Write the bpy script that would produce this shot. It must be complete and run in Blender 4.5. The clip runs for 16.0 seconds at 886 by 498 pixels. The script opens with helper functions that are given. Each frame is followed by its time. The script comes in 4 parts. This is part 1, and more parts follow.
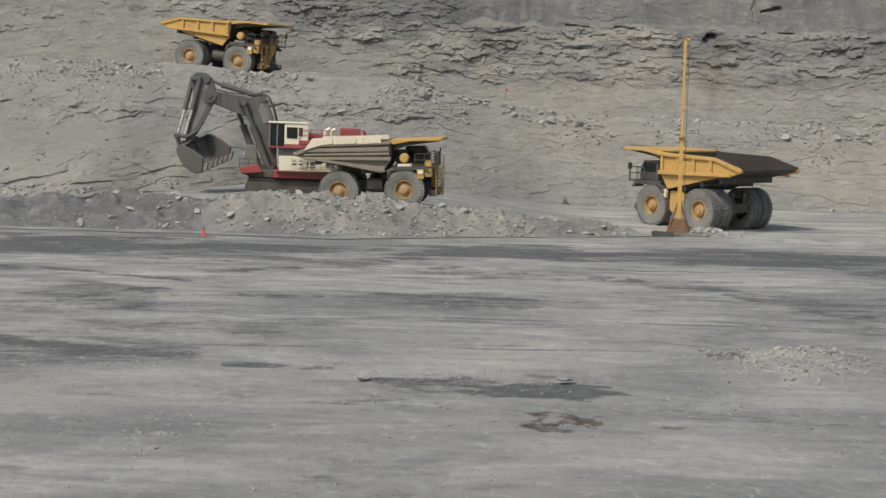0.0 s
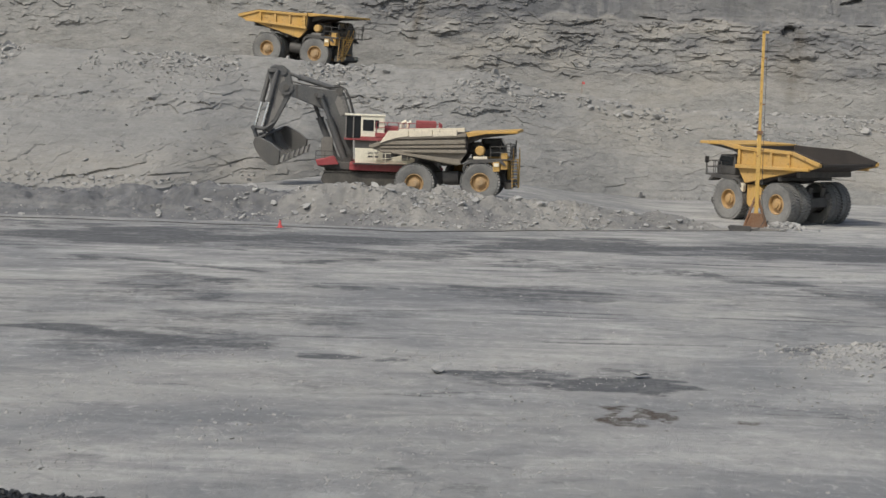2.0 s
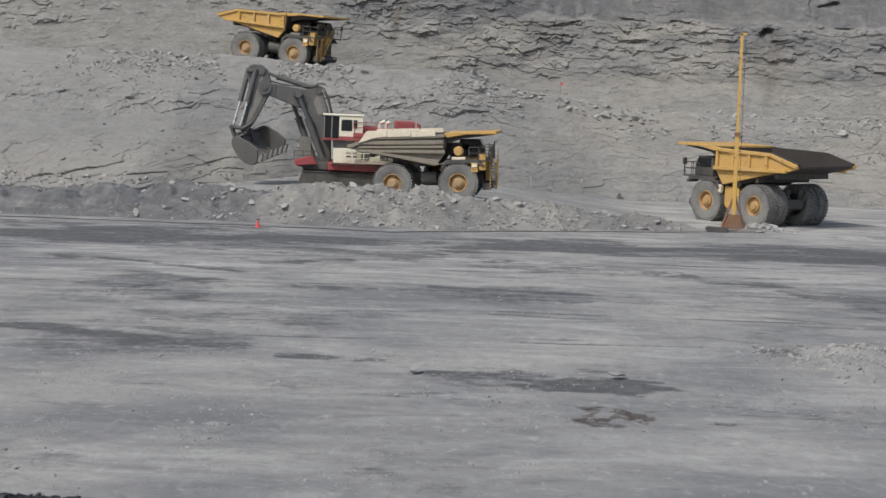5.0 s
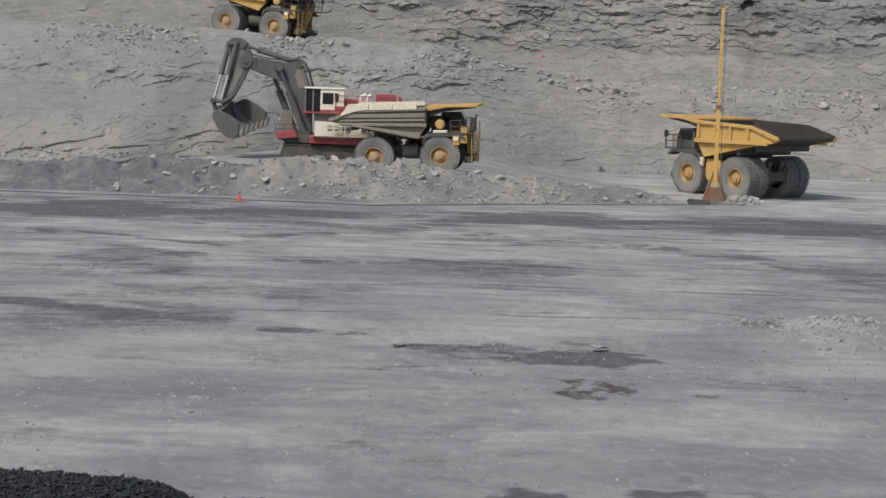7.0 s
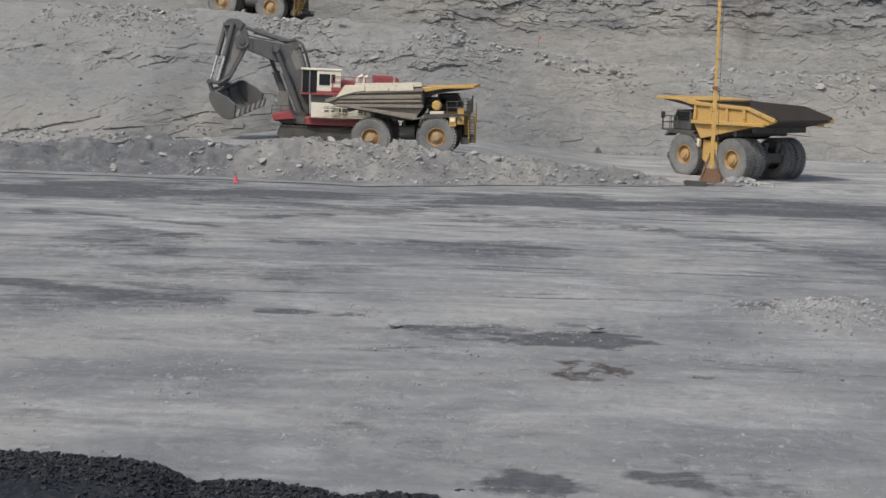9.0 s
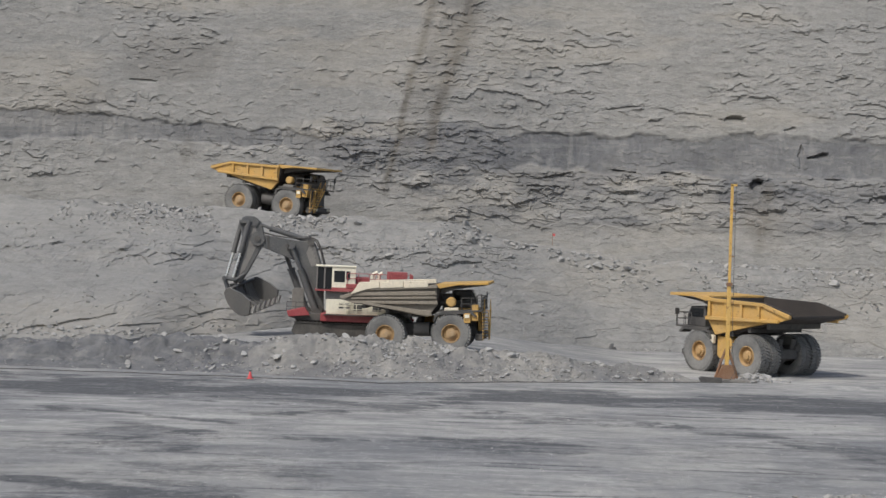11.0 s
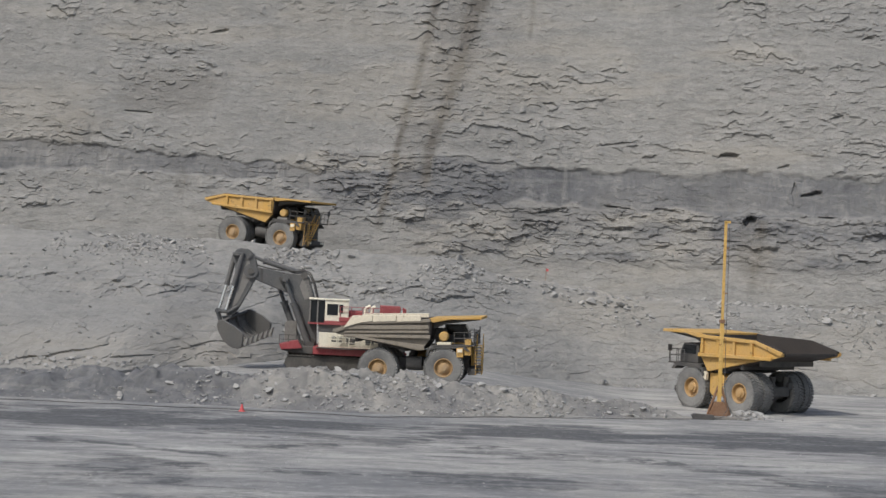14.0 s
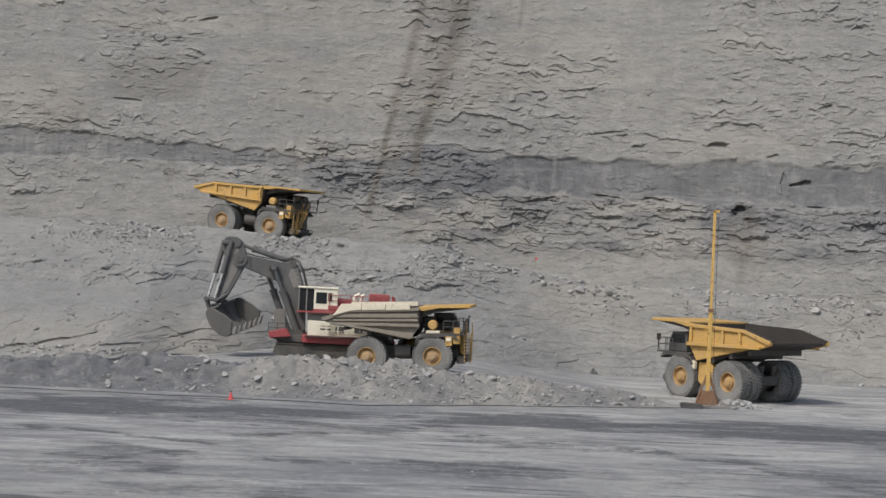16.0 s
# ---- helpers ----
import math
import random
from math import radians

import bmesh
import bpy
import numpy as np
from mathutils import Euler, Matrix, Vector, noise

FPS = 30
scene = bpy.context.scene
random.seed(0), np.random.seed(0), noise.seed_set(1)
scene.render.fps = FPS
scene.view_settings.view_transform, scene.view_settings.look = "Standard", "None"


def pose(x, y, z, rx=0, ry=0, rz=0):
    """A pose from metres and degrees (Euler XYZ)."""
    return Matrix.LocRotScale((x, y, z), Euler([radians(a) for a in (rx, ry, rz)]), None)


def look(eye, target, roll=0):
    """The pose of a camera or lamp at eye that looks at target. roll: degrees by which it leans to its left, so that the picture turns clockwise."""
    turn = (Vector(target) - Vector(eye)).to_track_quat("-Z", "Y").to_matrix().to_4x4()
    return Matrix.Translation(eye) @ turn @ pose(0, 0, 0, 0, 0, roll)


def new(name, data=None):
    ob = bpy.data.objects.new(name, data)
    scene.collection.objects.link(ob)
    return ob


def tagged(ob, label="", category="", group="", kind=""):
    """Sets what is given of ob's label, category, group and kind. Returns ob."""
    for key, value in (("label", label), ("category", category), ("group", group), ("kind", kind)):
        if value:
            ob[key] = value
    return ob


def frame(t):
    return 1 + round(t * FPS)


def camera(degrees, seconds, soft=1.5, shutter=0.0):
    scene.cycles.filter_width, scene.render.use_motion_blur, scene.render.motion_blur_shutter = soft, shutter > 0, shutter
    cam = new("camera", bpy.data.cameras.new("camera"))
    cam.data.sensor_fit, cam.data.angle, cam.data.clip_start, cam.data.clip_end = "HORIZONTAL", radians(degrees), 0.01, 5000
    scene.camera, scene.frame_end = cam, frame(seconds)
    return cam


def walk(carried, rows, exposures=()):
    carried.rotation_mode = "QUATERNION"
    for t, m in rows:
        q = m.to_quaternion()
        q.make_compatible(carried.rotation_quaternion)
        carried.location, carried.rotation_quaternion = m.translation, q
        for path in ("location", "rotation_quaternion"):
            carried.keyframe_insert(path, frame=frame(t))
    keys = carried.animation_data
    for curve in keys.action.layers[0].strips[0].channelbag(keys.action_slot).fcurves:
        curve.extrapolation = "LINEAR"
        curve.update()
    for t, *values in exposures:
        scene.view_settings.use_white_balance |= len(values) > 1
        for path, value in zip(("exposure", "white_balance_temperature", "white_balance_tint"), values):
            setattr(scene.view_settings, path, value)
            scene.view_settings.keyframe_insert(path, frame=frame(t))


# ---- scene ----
# The viewpoint: a raised edge of the pit, looking across the floor to the highwall.
EYE = (0.0, 0.0, 13.0)
cam = camera(27.52, 16.0, soft=1.5)
walk(cam, [
    (0, pose(*EYE, 84.749, -1.494, -0.944)),
    (0.5, pose(*EYE, 84.662, -1.617, 0.513)),
    (1, pose(*EYE, 84.532, -1.561, 1.003)),
    (1.5, pose(*EYE, 84.782, -1.624, 1.436)),
    (2, pose(*EYE, 84.455, -1.615, 1.462)),
    (2.5, pose(*EYE, 84.254, -1.366, 1.497)),
    (3, pose(*EYE, 84.317, -1.266, 1.441)),
    (3.5, pose(*EYE, 83.916, -1.474, 1.298)),
    (5.8, pose(*EYE, 84.712, -1.854, 0.433)),
    (6, pose(*EYE, 84.592, -1.832, 0.313)),
    (6.5, pose(*EYE, 84.019, -1.845, 0.183)),
    (7, pose(*EYE, 83.657, -1.784, 0.198)),
    (7.5, pose(*EYE, 83.416, -1.735, 0.238)),
    (8, pose(*EYE, 82.999, -1.762, 0.085)),
    (8.2, pose(*EYE, 82.893, -1.808, 0.061)),
    (10.3, pose(*EYE, 86.050, -1.583, 0.354)),
    (10.5, pose(*EYE, 87.557, -1.584, 0.477)),
    (11, pose(*EYE, 89.267, -1.757, 0.548)),
    (11.5, pose(*EYE, 89.621, -1.886, 0.532)),
    (12, pose(*EYE, 89.765, -1.904, 0.595)),
    (12.5, pose(*EYE, 90.172, -1.974, 0.652)),
    (13, pose(*EYE, 90.587, -2.103, 0.547)),
    (13.5, pose(*EYE, 90.506, -2.113, 0.434)),
    (14, pose(*EYE, 90.359, -2.297, 0.344)),
    (14.5, pose(*EYE, 90.342, -2.306, 0.266)),
    (15, pose(*EYE, 90.168, -2.268, 0.176)),
    (15.5, pose(*EYE, 90.088, -2.384, 0.071)),
    (16, pose(*EYE, 90.010, -2.429, -0.001)),
], exposures=[(0.0, -0.04, 6980, 4), (1.5, -0.04, 6860, 5), (2.5, -0.04, 6690, 6.5), (3.5, -0.04, 6590, 7), (8.2, -0.07, 6530, 7), (10.3, -0.05, 6520, 7.5), (16.0, -0.07, 6520, 7.5)])

# ---- world, sun, exposure ----
SUN_EL, SUN_AZ = radians(50), radians(-142)      # azimuth measured from +y towards +x
world = bpy.data.worlds.new("sky")
scene.world = world
world.use_nodes = True
wn = world.node_tree.nodes
sky = wn.new("ShaderNodeTexSky")
sky.sky_type = "NISHITA"
sky.sun_disc = False
sky.sun_elevation, sky.sun_rotation = SUN_EL, SUN_AZ
sky.dust_density = 3.0
wn["Background"].inputs["Strength"].default_value = 0.14
world.node_tree.links.new(sky.outputs[0], wn["Background"].inputs["Color"])
sun = new("sun", bpy.data.lights.new("sun", "SUN"))
sun.data.energy, sun.data.angle, sun.data.color = 2.55, radians(0.6), (1.0, 0.965, 0.92)
sun_from = Vector((math.sin(SUN_AZ) * math.cos(SUN_EL), math.cos(SUN_AZ) * math.cos(SUN_EL), math.sin(SUN_EL)))
sun.matrix_world = look(sun_from * 300, (0, 0, 0))


# ---- noise on arrays ----
def lattice(i, j, seed):
    h = (i.astype(np.int64) * 374761393 + j.astype(np.int64) * 668265263 + seed * 2246822519) & 0xFFFFFFFF
    h = ((h ^ (h >> 13)) * 1274126177) & 0xFFFFFFFF
    h = ((h ^ (h >> 16)) * 739982445) & 0xFFFFFFFF
    return ((h ^ (h >> 15)) & 0xFFFFFF) / float(0xFFFFFF)


def vnoise(x, y, seed=0):
    """Value noise, 0 to 1."""
    x, y = np.broadcast_arrays(np.asarray(x, float), np.asarray(y, float))
    i, j = np.floor(x), np.floor(y)
    u, v = x - i, y - j
    u, v = u * u * (3 - 2 * u), v * v * (3 - 2 * v)
    a, b = lattice(i, j, seed), lattice(i + 1, j, seed)
    c, d = lattice(i, j + 1, seed), lattice(i + 1, j + 1, seed)
    return (a * (1 - u) + b * u) * (1 - v) + (c * (1 - u) + d * u) * v


def fbm(x, y, octaves=4, seed=0):
    total, amp, norm = 0.0, 1.0, 0.0
    for o in range(octaves):
        total = total + amp * vnoise(np.asarray(x) * 2.03**o, np.asarray(y) * 2.03**o, seed + 17 * o)
        norm += amp
        amp *= 0.5
    return total / norm


def plates(x, y, seed):
    """Irregular flat cells: for each point its cell's random number, and the way from the cell's middle."""
    i, j = np.floor(x), np.floor(y)
    best = np.full(x.shape, 1e9)
    value, du, dv = np.zeros_like(x), np.zeros_like(x), np.zeros_like(x)
    for a in (-1, 0, 1):
        for b in (-1, 0, 1):
            u = x - (i + a + lattice(i + a, j + b, seed))
            v = y - (j + b + lattice(i + a, j + b, seed + 1))
            d = np.maximum(np.abs(u) * 0.8, np.abs(v)) + 0.3 * (np.abs(u) + np.abs(v))
            near = d < best
            best = np.where(near, d, best)
            value = np.where(near, lattice(i + a, j + b, seed + 2), value)
            du, dv = np.where(near, u, du), np.where(near, v, dv)
    return value, du, dv


def step(a, b, x):
    t = np.clip((np.asarray(x, float) - a) / (b - a), 0, 1)
    return t * t * (3 - 2 * t)


# ---- materials ----
class Graph:
    """Small helper round a node tree."""

    def __init__(self, name, rough=0.9, metal=0.0):
        self.mat = bpy.data.materials.new(name)
        self.mat.use_nodes = True
        self.tree = self.mat.node_tree
        self.bsdf = self.tree.nodes["Principled BSDF"]
        self.bsdf.inputs["Roughness"].default_value = rough
        self.bsdf.inputs["Metallic"].default_value = metal
        self.coord = self.node("ShaderNodeTexCoord").outputs["Object"]

    def node(self, kind, **inputs):
        n = self.tree.nodes.new(kind)
        for key, value in inputs.items():
            self.put(n, key.replace("_", " "), value)
        return n

    def put(self, n, key, value):
        socket = n.inputs[int(key[1:])] if key[0] == "i" and key[1:].isdigit() else n.inputs[key]
        if isinstance(value, bpy.types.NodeSocket):
            self.tree.links.new(value, socket)
        else:
            socket.default_value = value

    def noise(self, scale, detail=5.0, rough=0.6, stretch=(1, 1, 1), warp=0.0):
        m = self.node("ShaderNodeMapping", Vector=self.coord, Scale=stretch)
        return self.node("ShaderNodeTexNoise", Vector=m.outputs[0], Scale=scale, Detail=detail, Roughness=rough, Distortion=warp).outputs["Fac"]

    def ramp(self, fac, a, b, lo=0.0, hi=1.0):
        n = self.node("ShaderNodeMapRange", Value=fac)
        n.inputs["From Min"].default_value, n.inputs["From Max"].default_value = a, b
        n.inputs["To Min"].default_value, n.inputs["To Max"].default_value = lo, hi
        return n.outputs[0]

    def mix(self, fac, a, b, blend="MIX"):
        n = self.node("ShaderNodeMix")
        n.data_type, n.blend_type = "RGBA", blend
        for i, value in ((0, fac), (6, a), (7, b)):
            if isinstance(value, bpy.types.NodeSocket):
                self.tree.links.new(value, n.inputs[i])
            elif i == 0:
                n.inputs[0].default_value = value
            else:
                n.inputs[i].default_value = (*value, 1)
        return n.outputs[2]

    def math(self, op, a, b=0.0):
        n = self.node("ShaderNodeMath", i0=a, i1=b)
        n.operation = op
        return n.outputs[0]

    def attribute(self, name):
        n = self.node("ShaderNodeAttribute")
        n.attribute_name = name
        return n.outputs["Fac"]

    def random(self):
        return self.node("ShaderNodeObjectInfo").outputs["Random"]

    def island(self):
        return self.node("ShaderNodeNewGeometry").outputs["Random Per Island"]

    def finish(self, color, bump=None, strength=0.4, distance=0.1, rough=None):
        self.put(self.bsdf, "Base Color", color if isinstance(color, bpy.types.NodeSocket) else (*color, 1))
        if rough is not None:
            self.put(self.bsdf, "Roughness", rough)
        if bump is not None:
            b = self.node("ShaderNodeBump", Strength=strength, Distance=distance, Height=bump)
            self.put(self.bsdf, "Normal", b.outputs[0])
        return self.mat


def painted(name, color, dust=0.35, rough=0.5, metal=0.0, dust_color=(0.33, 0.30, 0.26), scale=0.6, chips=None):
    """Worn machine paint or steel under a coat of pit dust, with optional chipped spots."""
    g = Graph(name, rough, metal)
    big, fine = g.noise(scale, 5, 0.65, (1, 1, 0.6)), g.noise(6.0, 4, 0.7)
    dusty = g.math("MULTIPLY", g.ramp(g.math("ADD", g.math("MULTIPLY", big, 0.7), g.math("MULTIPLY", fine, 0.3)), 0.3, 0.72), dust)
    shade = g.mix(g.ramp(fine, 0.3, 0.75), tuple(c * 0.8 for c in color), tuple(min(1, c * 1.1) for c in color))
    c = g.mix(dusty, shade, dust_color)
    if chips:
        c = g.mix(g.ramp(g.noise(2.4, 6, 0.7), 0.60, 0.68), c, chips)
    return g.finish(c, fine, 0.12, 0.03, g.ramp(dusty, 0, 0.4, rough, 0.9))


def rock_material(name, pale, dark, per="random", seam=False):
    g = Graph(name, 0.95)
    big, mid, fine = g.noise(0.09, 5, 0.6, (0.5, 0.5, 1.6)), g.noise(0.8, 7, 0.72, (0.55, 0.55, 1.7), 0.5), g.noise(3.2, 7, 0.75, (0.7, 0.7, 1.5))
    c = g.mix(g.ramp(mid, 0.32, 0.66), dark, pale)
    c = g.mix(g.ramp(big, 0.35, 0.68, 0, 0.5), c, tuple(p * q for p, q in zip(pale, (0.74, 0.76, 0.80))))
    c = g.mix(g.ramp(fine, 0.5, 0.72, 0.0, 0.5), c, tuple(min(1, p * 1.22) for p in pale))
    c = g.mix(g.ramp(fine, 0.46, 0.28, 0.0, 0.55), c, tuple(p * 0.62 for p in dark))
    if per == "island":
        c = g.mix(g.ramp(g.island(), 0, 1, 0.0, 0.5), c, tuple(min(1, p * 1.3) for p in pale))
    elif per == "random":
        c = g.mix(g.ramp(g.random(), 0, 1, 0.0, 0.5), c, tuple(min(1, p * 1.3) for p in pale))
    if seam:
        streak = g.noise(0.55, 7, 0.75, (0.9, 0.9, 0.8), 0.8)
        coal = g.mix(g.ramp(streak, 0.3, 0.72), (0.055, 0.058, 0.066), (0.162, 0.163, 0.171))
        c = g.mix(g.attribute("seam"), c, coal)
        c = g.mix(g.attribute("stain"), c, (0.10, 0.090, 0.078))
        c = g.mix(g.attribute("ochre"), c, (0.33, 0.30, 0.25))
    if not seam:
        return g.finish(c, fine, 0.5, 0.05)
    warped = g.node("ShaderNodeVectorMath", i0=g.coord, i1=g.node("ShaderNodeTexNoise", Vector=g.coord, Scale=0.9, Detail=3.0).outputs["Color"])
    bands = g.noise(0.5, 5, 0.65, (0.05, 0.05, 1.0), 0.3)
    wash = g.noise(0.5, 5, 0.7, (1.0, 1.0, 0.10), 0.4)
    c = g.mix(g.ramp(bands, 0.52, 0.68, 0.0, 0.30), c, tuple(p * 0.8 for p in dark))
    c = g.mix(g.ramp(bands, 0.46, 0.34, 0.0, 0.30), c, tuple(min(1, p * 1.12) for p in pale))
    c = g.mix(g.ramp(wash, 0.54, 0.70, 0.0, 0.35), c, tuple(p * 0.9 for p in dark))
    c = g.mix(g.ramp(wash, 0.45, 0.32, 0.0, 0.30), c, tuple(min(1, p * 1.15) for p in pale))
    h = g.math("ADD", g.math("MULTIPLY", fine, 0.45), g.math("MULTIPLY", mid, 0.3))
    m = g.node("ShaderNodeMapping", Vector=warped.outputs[0], Scale=(0.5, 0.5, 1.75))
    cell = g.node("ShaderNodeTexVoronoi", Vector=m.outputs[0], Scale=1.6)
    grey = g.node("ShaderNodeSeparateColor", Color=cell.outputs["Color"]).outputs[0]
    h = g.math("ADD", h, g.math("MULTIPLY", grey, 0.25))
    c = g.mix(g.ramp(grey, 0.0, 0.3, 0.28, 0.0), c, tuple(p * 0.8 for p in dark))
    c = g.mix(g.ramp(grey, 0.75, 1.0, 0.0, 0.2), c, tuple(min(1, p * 1.2) for p in pale))
    m = g.node("ShaderNodeMapping", Vector=warped.outputs[0], Scale=(0.34, 0.34, 2.0))
    crack = g.node("ShaderNodeTexVoronoi", Vector=m.outputs[0], Scale=1.2)
    crack.feature = "DISTANCE_TO_EDGE"
    where = g.math("MULTIPLY", g.ramp(g.noise(0.22, 4, 0.6, (0.6, 0.6, 1.6)), 0.45, 0.58), g.ramp(g.noise(0.9, 3, 0.6, (0.7, 0.7, 1.3)), 0.52, 0.60))
    line = g.math("MULTIPLY", g.ramp(crack.outputs["Distance"], 0.0, 0.06, 1.0, 0.0), where)
    h = g.math("ADD", h, g.math("MULTIPLY", line, -0.3))
    # crevice shade painted into the colour along the cracks, on top of the bump
    c = g.mix(g.math("MULTIPLY", line, 0.22), c, tuple(p * 0.4 for p in dark))
    return g.finish(c, h, 0.8, 0.22)


def floor_material():
    g = Graph("pit_floor", 0.93)
    big, mid = g.noise(0.07, 6, 0.62, (0.7, 0.8, 1), 0.8), g.noise(0.20, 7, 0.66, (0.5, 1.0, 1), 0.9)
    fine, speck = g.noise(1.7, 9, 0.78, (0.9, 0.65, 1), 0.6), g.noise(7.0, 5, 0.75, (1, 0.6, 1))
    drag = g.noise(0.36, 8, 0.68, (0.34, 0.9, 1), 1.1)
    c = g.mix(g.ramp(big, 0.40, 0.60), (0.20, 0.202, 0.205), (0.315, 0.308, 0.292))
    c = g.mix(g.ramp(mid, 0.52, 0.62, 0, 0.62), c, (0.155, 0.157, 0.164))
    c = g.mix(g.ramp(mid, 0.46, 0.34, 0, 0.5), c, (0.42, 0.414, 0.40))
    c = g.mix(g.math("MULTIPLY", g.attribute("streak"), g.ramp(drag, 0.51, 0.64, 0, 0.7)), c, (0.150, 0.152, 0.160))
    c = g.mix(g.math("MULTIPLY", g.attribute("streak"), g.ramp(drag, 0.46, 0.33, 0, 0.5)), c, (0.43, 0.424, 0.41))
    c = g.mix(g.ramp(fine, 0.54, 0.64, 0, 0.52), c, (0.155, 0.154, 0.155))
    c = g.mix(g.ramp(fine, 0.45, 0.36, 0, 0.5), c, (0.44, 0.43, 0.415))
    c = g.mix(g.ramp(speck, 0.60, 0.70, 0, 0.4), c, (0.13, 0.13, 0.13))
    broken = g.math("MULTIPLY", g.ramp(fine, 0.66, 0.36, 0.55, 1.0), g.ramp(drag, 0.62, 0.38, 0.3, 1.1))
    c = g.mix(g.math("MULTIPLY", g.attribute("pale"), broken), c, (0.47, 0.457, 0.43))
    ruts = g.noise(0.5, 6, 0.72, (0.2, 0.9, 1), 0.6)
    c = g.mix(g.math("MULTIPLY", g.attribute("streak"), g.ramp(ruts, 0.50, 0.62, 0.0, 0.62)), c, (0.135, 0.137, 0.145))
    tear = g.noise(0.45, 7, 0.68, (0.30, 0.95, 1), 0.9)
    stain = g.attribute("dirt")
    edge = g.math("ADD", stain, g.math("ADD", g.math("MULTIPLY", g.math("SUBTRACT", tear, 0.5), 2.4), g.math("MULTIPLY", g.math("SUBTRACT", fine, 0.5), 0.8)))
    c = g.mix(g.math("MULTIPLY", g.ramp(edge, 0.3, 0.75), g.math("MULTIPLY", g.ramp(stain, 0.0, 0.6, 0.0, 0.92), g.ramp(fine, 0.36, 0.60, 0.75, 1.0))), c, (0.058, 0.060, 0.067))
    oil = g.attribute("brown")
    wet = g.math("ADD", oil, g.math("ADD", g.math("MULTIPLY", g.math("SUBTRACT", tear, 0.5), 1.6), g.math("MULTIPLY", g.math("SUBTRACT", fine, 0.5), 1.2)))
    c = g.mix(g.math("MULTIPLY", g.ramp(wet, 0.35, 0.7), g.math("MULTIPLY", g.ramp(oil, 0.0, 0.5), g.ramp(fine, 0.38, 0.58, 0.25, 1.0))), c, (0.050, 0.035, 0.024))
    h = g.math("ADD", g.math("MULTIPLY", mid, 0.35), g.math("MULTIPLY", fine, 0.65))
    return g.finish(c, h, 0.9, 0.2)


M_FLOOR = floor_material()
M_WALL = rock_material("highwall_rock", (0.275, 0.267, 0.251), (0.183, 0.180, 0.172), "none", True)
M_MOUND = rock_material("rubble_earth", (0.285, 0.274, 0.254), (0.188, 0.183, 0.174), "none", True)
M_ROCK = rock_material("loose_rock", (0.33, 0.322, 0.308), (0.22, 0.218, 0.214), "random")
M_ROCKS = rock_material("scattered_rock", (0.315, 0.306, 0.29), (0.20, 0.198, 0.194), "island")


def coal_material():
    g = Graph("coal", 0.6)
    fine = g.noise(9.0, 5, 0.7)
    c = g.mix(g.ramp(fine, 0.35, 0.7), (0.006, 0.006, 0.007), (0.018, 0.018, 0.020))
    c = g.mix(g.ramp(g.island(), 0.86, 1.0, 0, 0.5), c, (0.08, 0.08, 0.088))
    return g.finish(c, fine, 0.6, 0.05)


def tyre_material():
    g = Graph("tyre_rubber", 0.85)
    fine, big = g.noise(7.0, 5, 0.7), g.noise(0.8, 4, 0.6)
    c = g.mix(g.ramp(big, 0.3, 0.7), (0.125, 0.124, 0.121), (0.225, 0.219, 0.208))
    c = g.mix(g.ramp(fine, 0.5, 0.75, 0, 0.5), c, (0.055, 0.055, 0.057))
    return g.finish(c, fine, 0.3, 0.03)


M_COAL = coal_material()
M_TYRE = tyre_material()
M_YELLOW = painted("yellow_paint", (0.56, 0.315, 0.05), 0.45, 0.5, chips=(0.16, 0.10, 0.05))
M_RIM = painted("rim_yellow", (0.44, 0.245, 0.06), 0.7, 0.55)
M_DARK = painted("dark_steel", (0.034, 0.034, 0.036), 0.30, 0.55)
M_BED = painted("worn_bed_steel", (0.040, 0.036, 0.034), 0.45, 0.5, 0.3, (0.12, 0.10, 0.09))
M_CLAY = painted("dusty_grey_body_paint", (0.215, 0.185, 0.145), 0.45, 0.8, scale=1.1, chips=(0.12, 0.10, 0.08))
M_BOARD = painted("cream_sideboard_paint", (0.74, 0.66, 0.52), 0.2, 0.75, chips=(0.25, 0.20, 0.15))
M_WHITE = painted("cream_white_paint", (0.80, 0.75, 0.61), 0.12, 0.5)
M_RED = painted("red_paint", (0.30, 0.018, 0.03), 0.35, 0.5)
M_BOOM = painted("grey_boom_paint", (0.056, 0.061, 0.068), 0.30, 0.5, chips=(0.14, 0.13, 0.12))
M_BUCKET = painted("worn_bucket_steel", (0.15, 0.15, 0.15), 0.35, 0.45, 0.5)
M_TOOTH = painted("worn_tooth_steel", (0.36, 0.355, 0.34), 0.3, 0.5, 0.3)
M_CHROME = painted("chrome_rod", (0.75, 0.75, 0.74), 0.08, 0.2, 1.0)
M_MAST = painted("mast_yellow_paint", (0.62, 0.375, 0.08), 0.3, 0.5, chips=(0.20, 0.09, 0.03))
M_RUST = painted("rusty_steel", (0.19, 0.085, 0.035), 0.35, 0.85, chips=(0.07, 0.035, 0.02))
M_CABLE = painted("cable_rubber", (0.03, 0.03, 0.032), 0.25, 0.7)
M_FLAG = painted("red_marker_plastic", (0.62, 0.06, 0.07), 0.25, 0.6)
# body paint darkened to about half: shade in the gaps between boards and bands
M_GAP_SHADE = painted("gap_shade_body_paint", (0.11, 0.095, 0.075), 0.4, 0.8)
M_TRACK = painted("dusty_track_steel", (0.035, 0.034, 0.033), 0.35, 0.8)
M_GREYPANEL = painted("grey_panel_paint", (0.16, 0.155, 0.15), 0.45, 0.7)


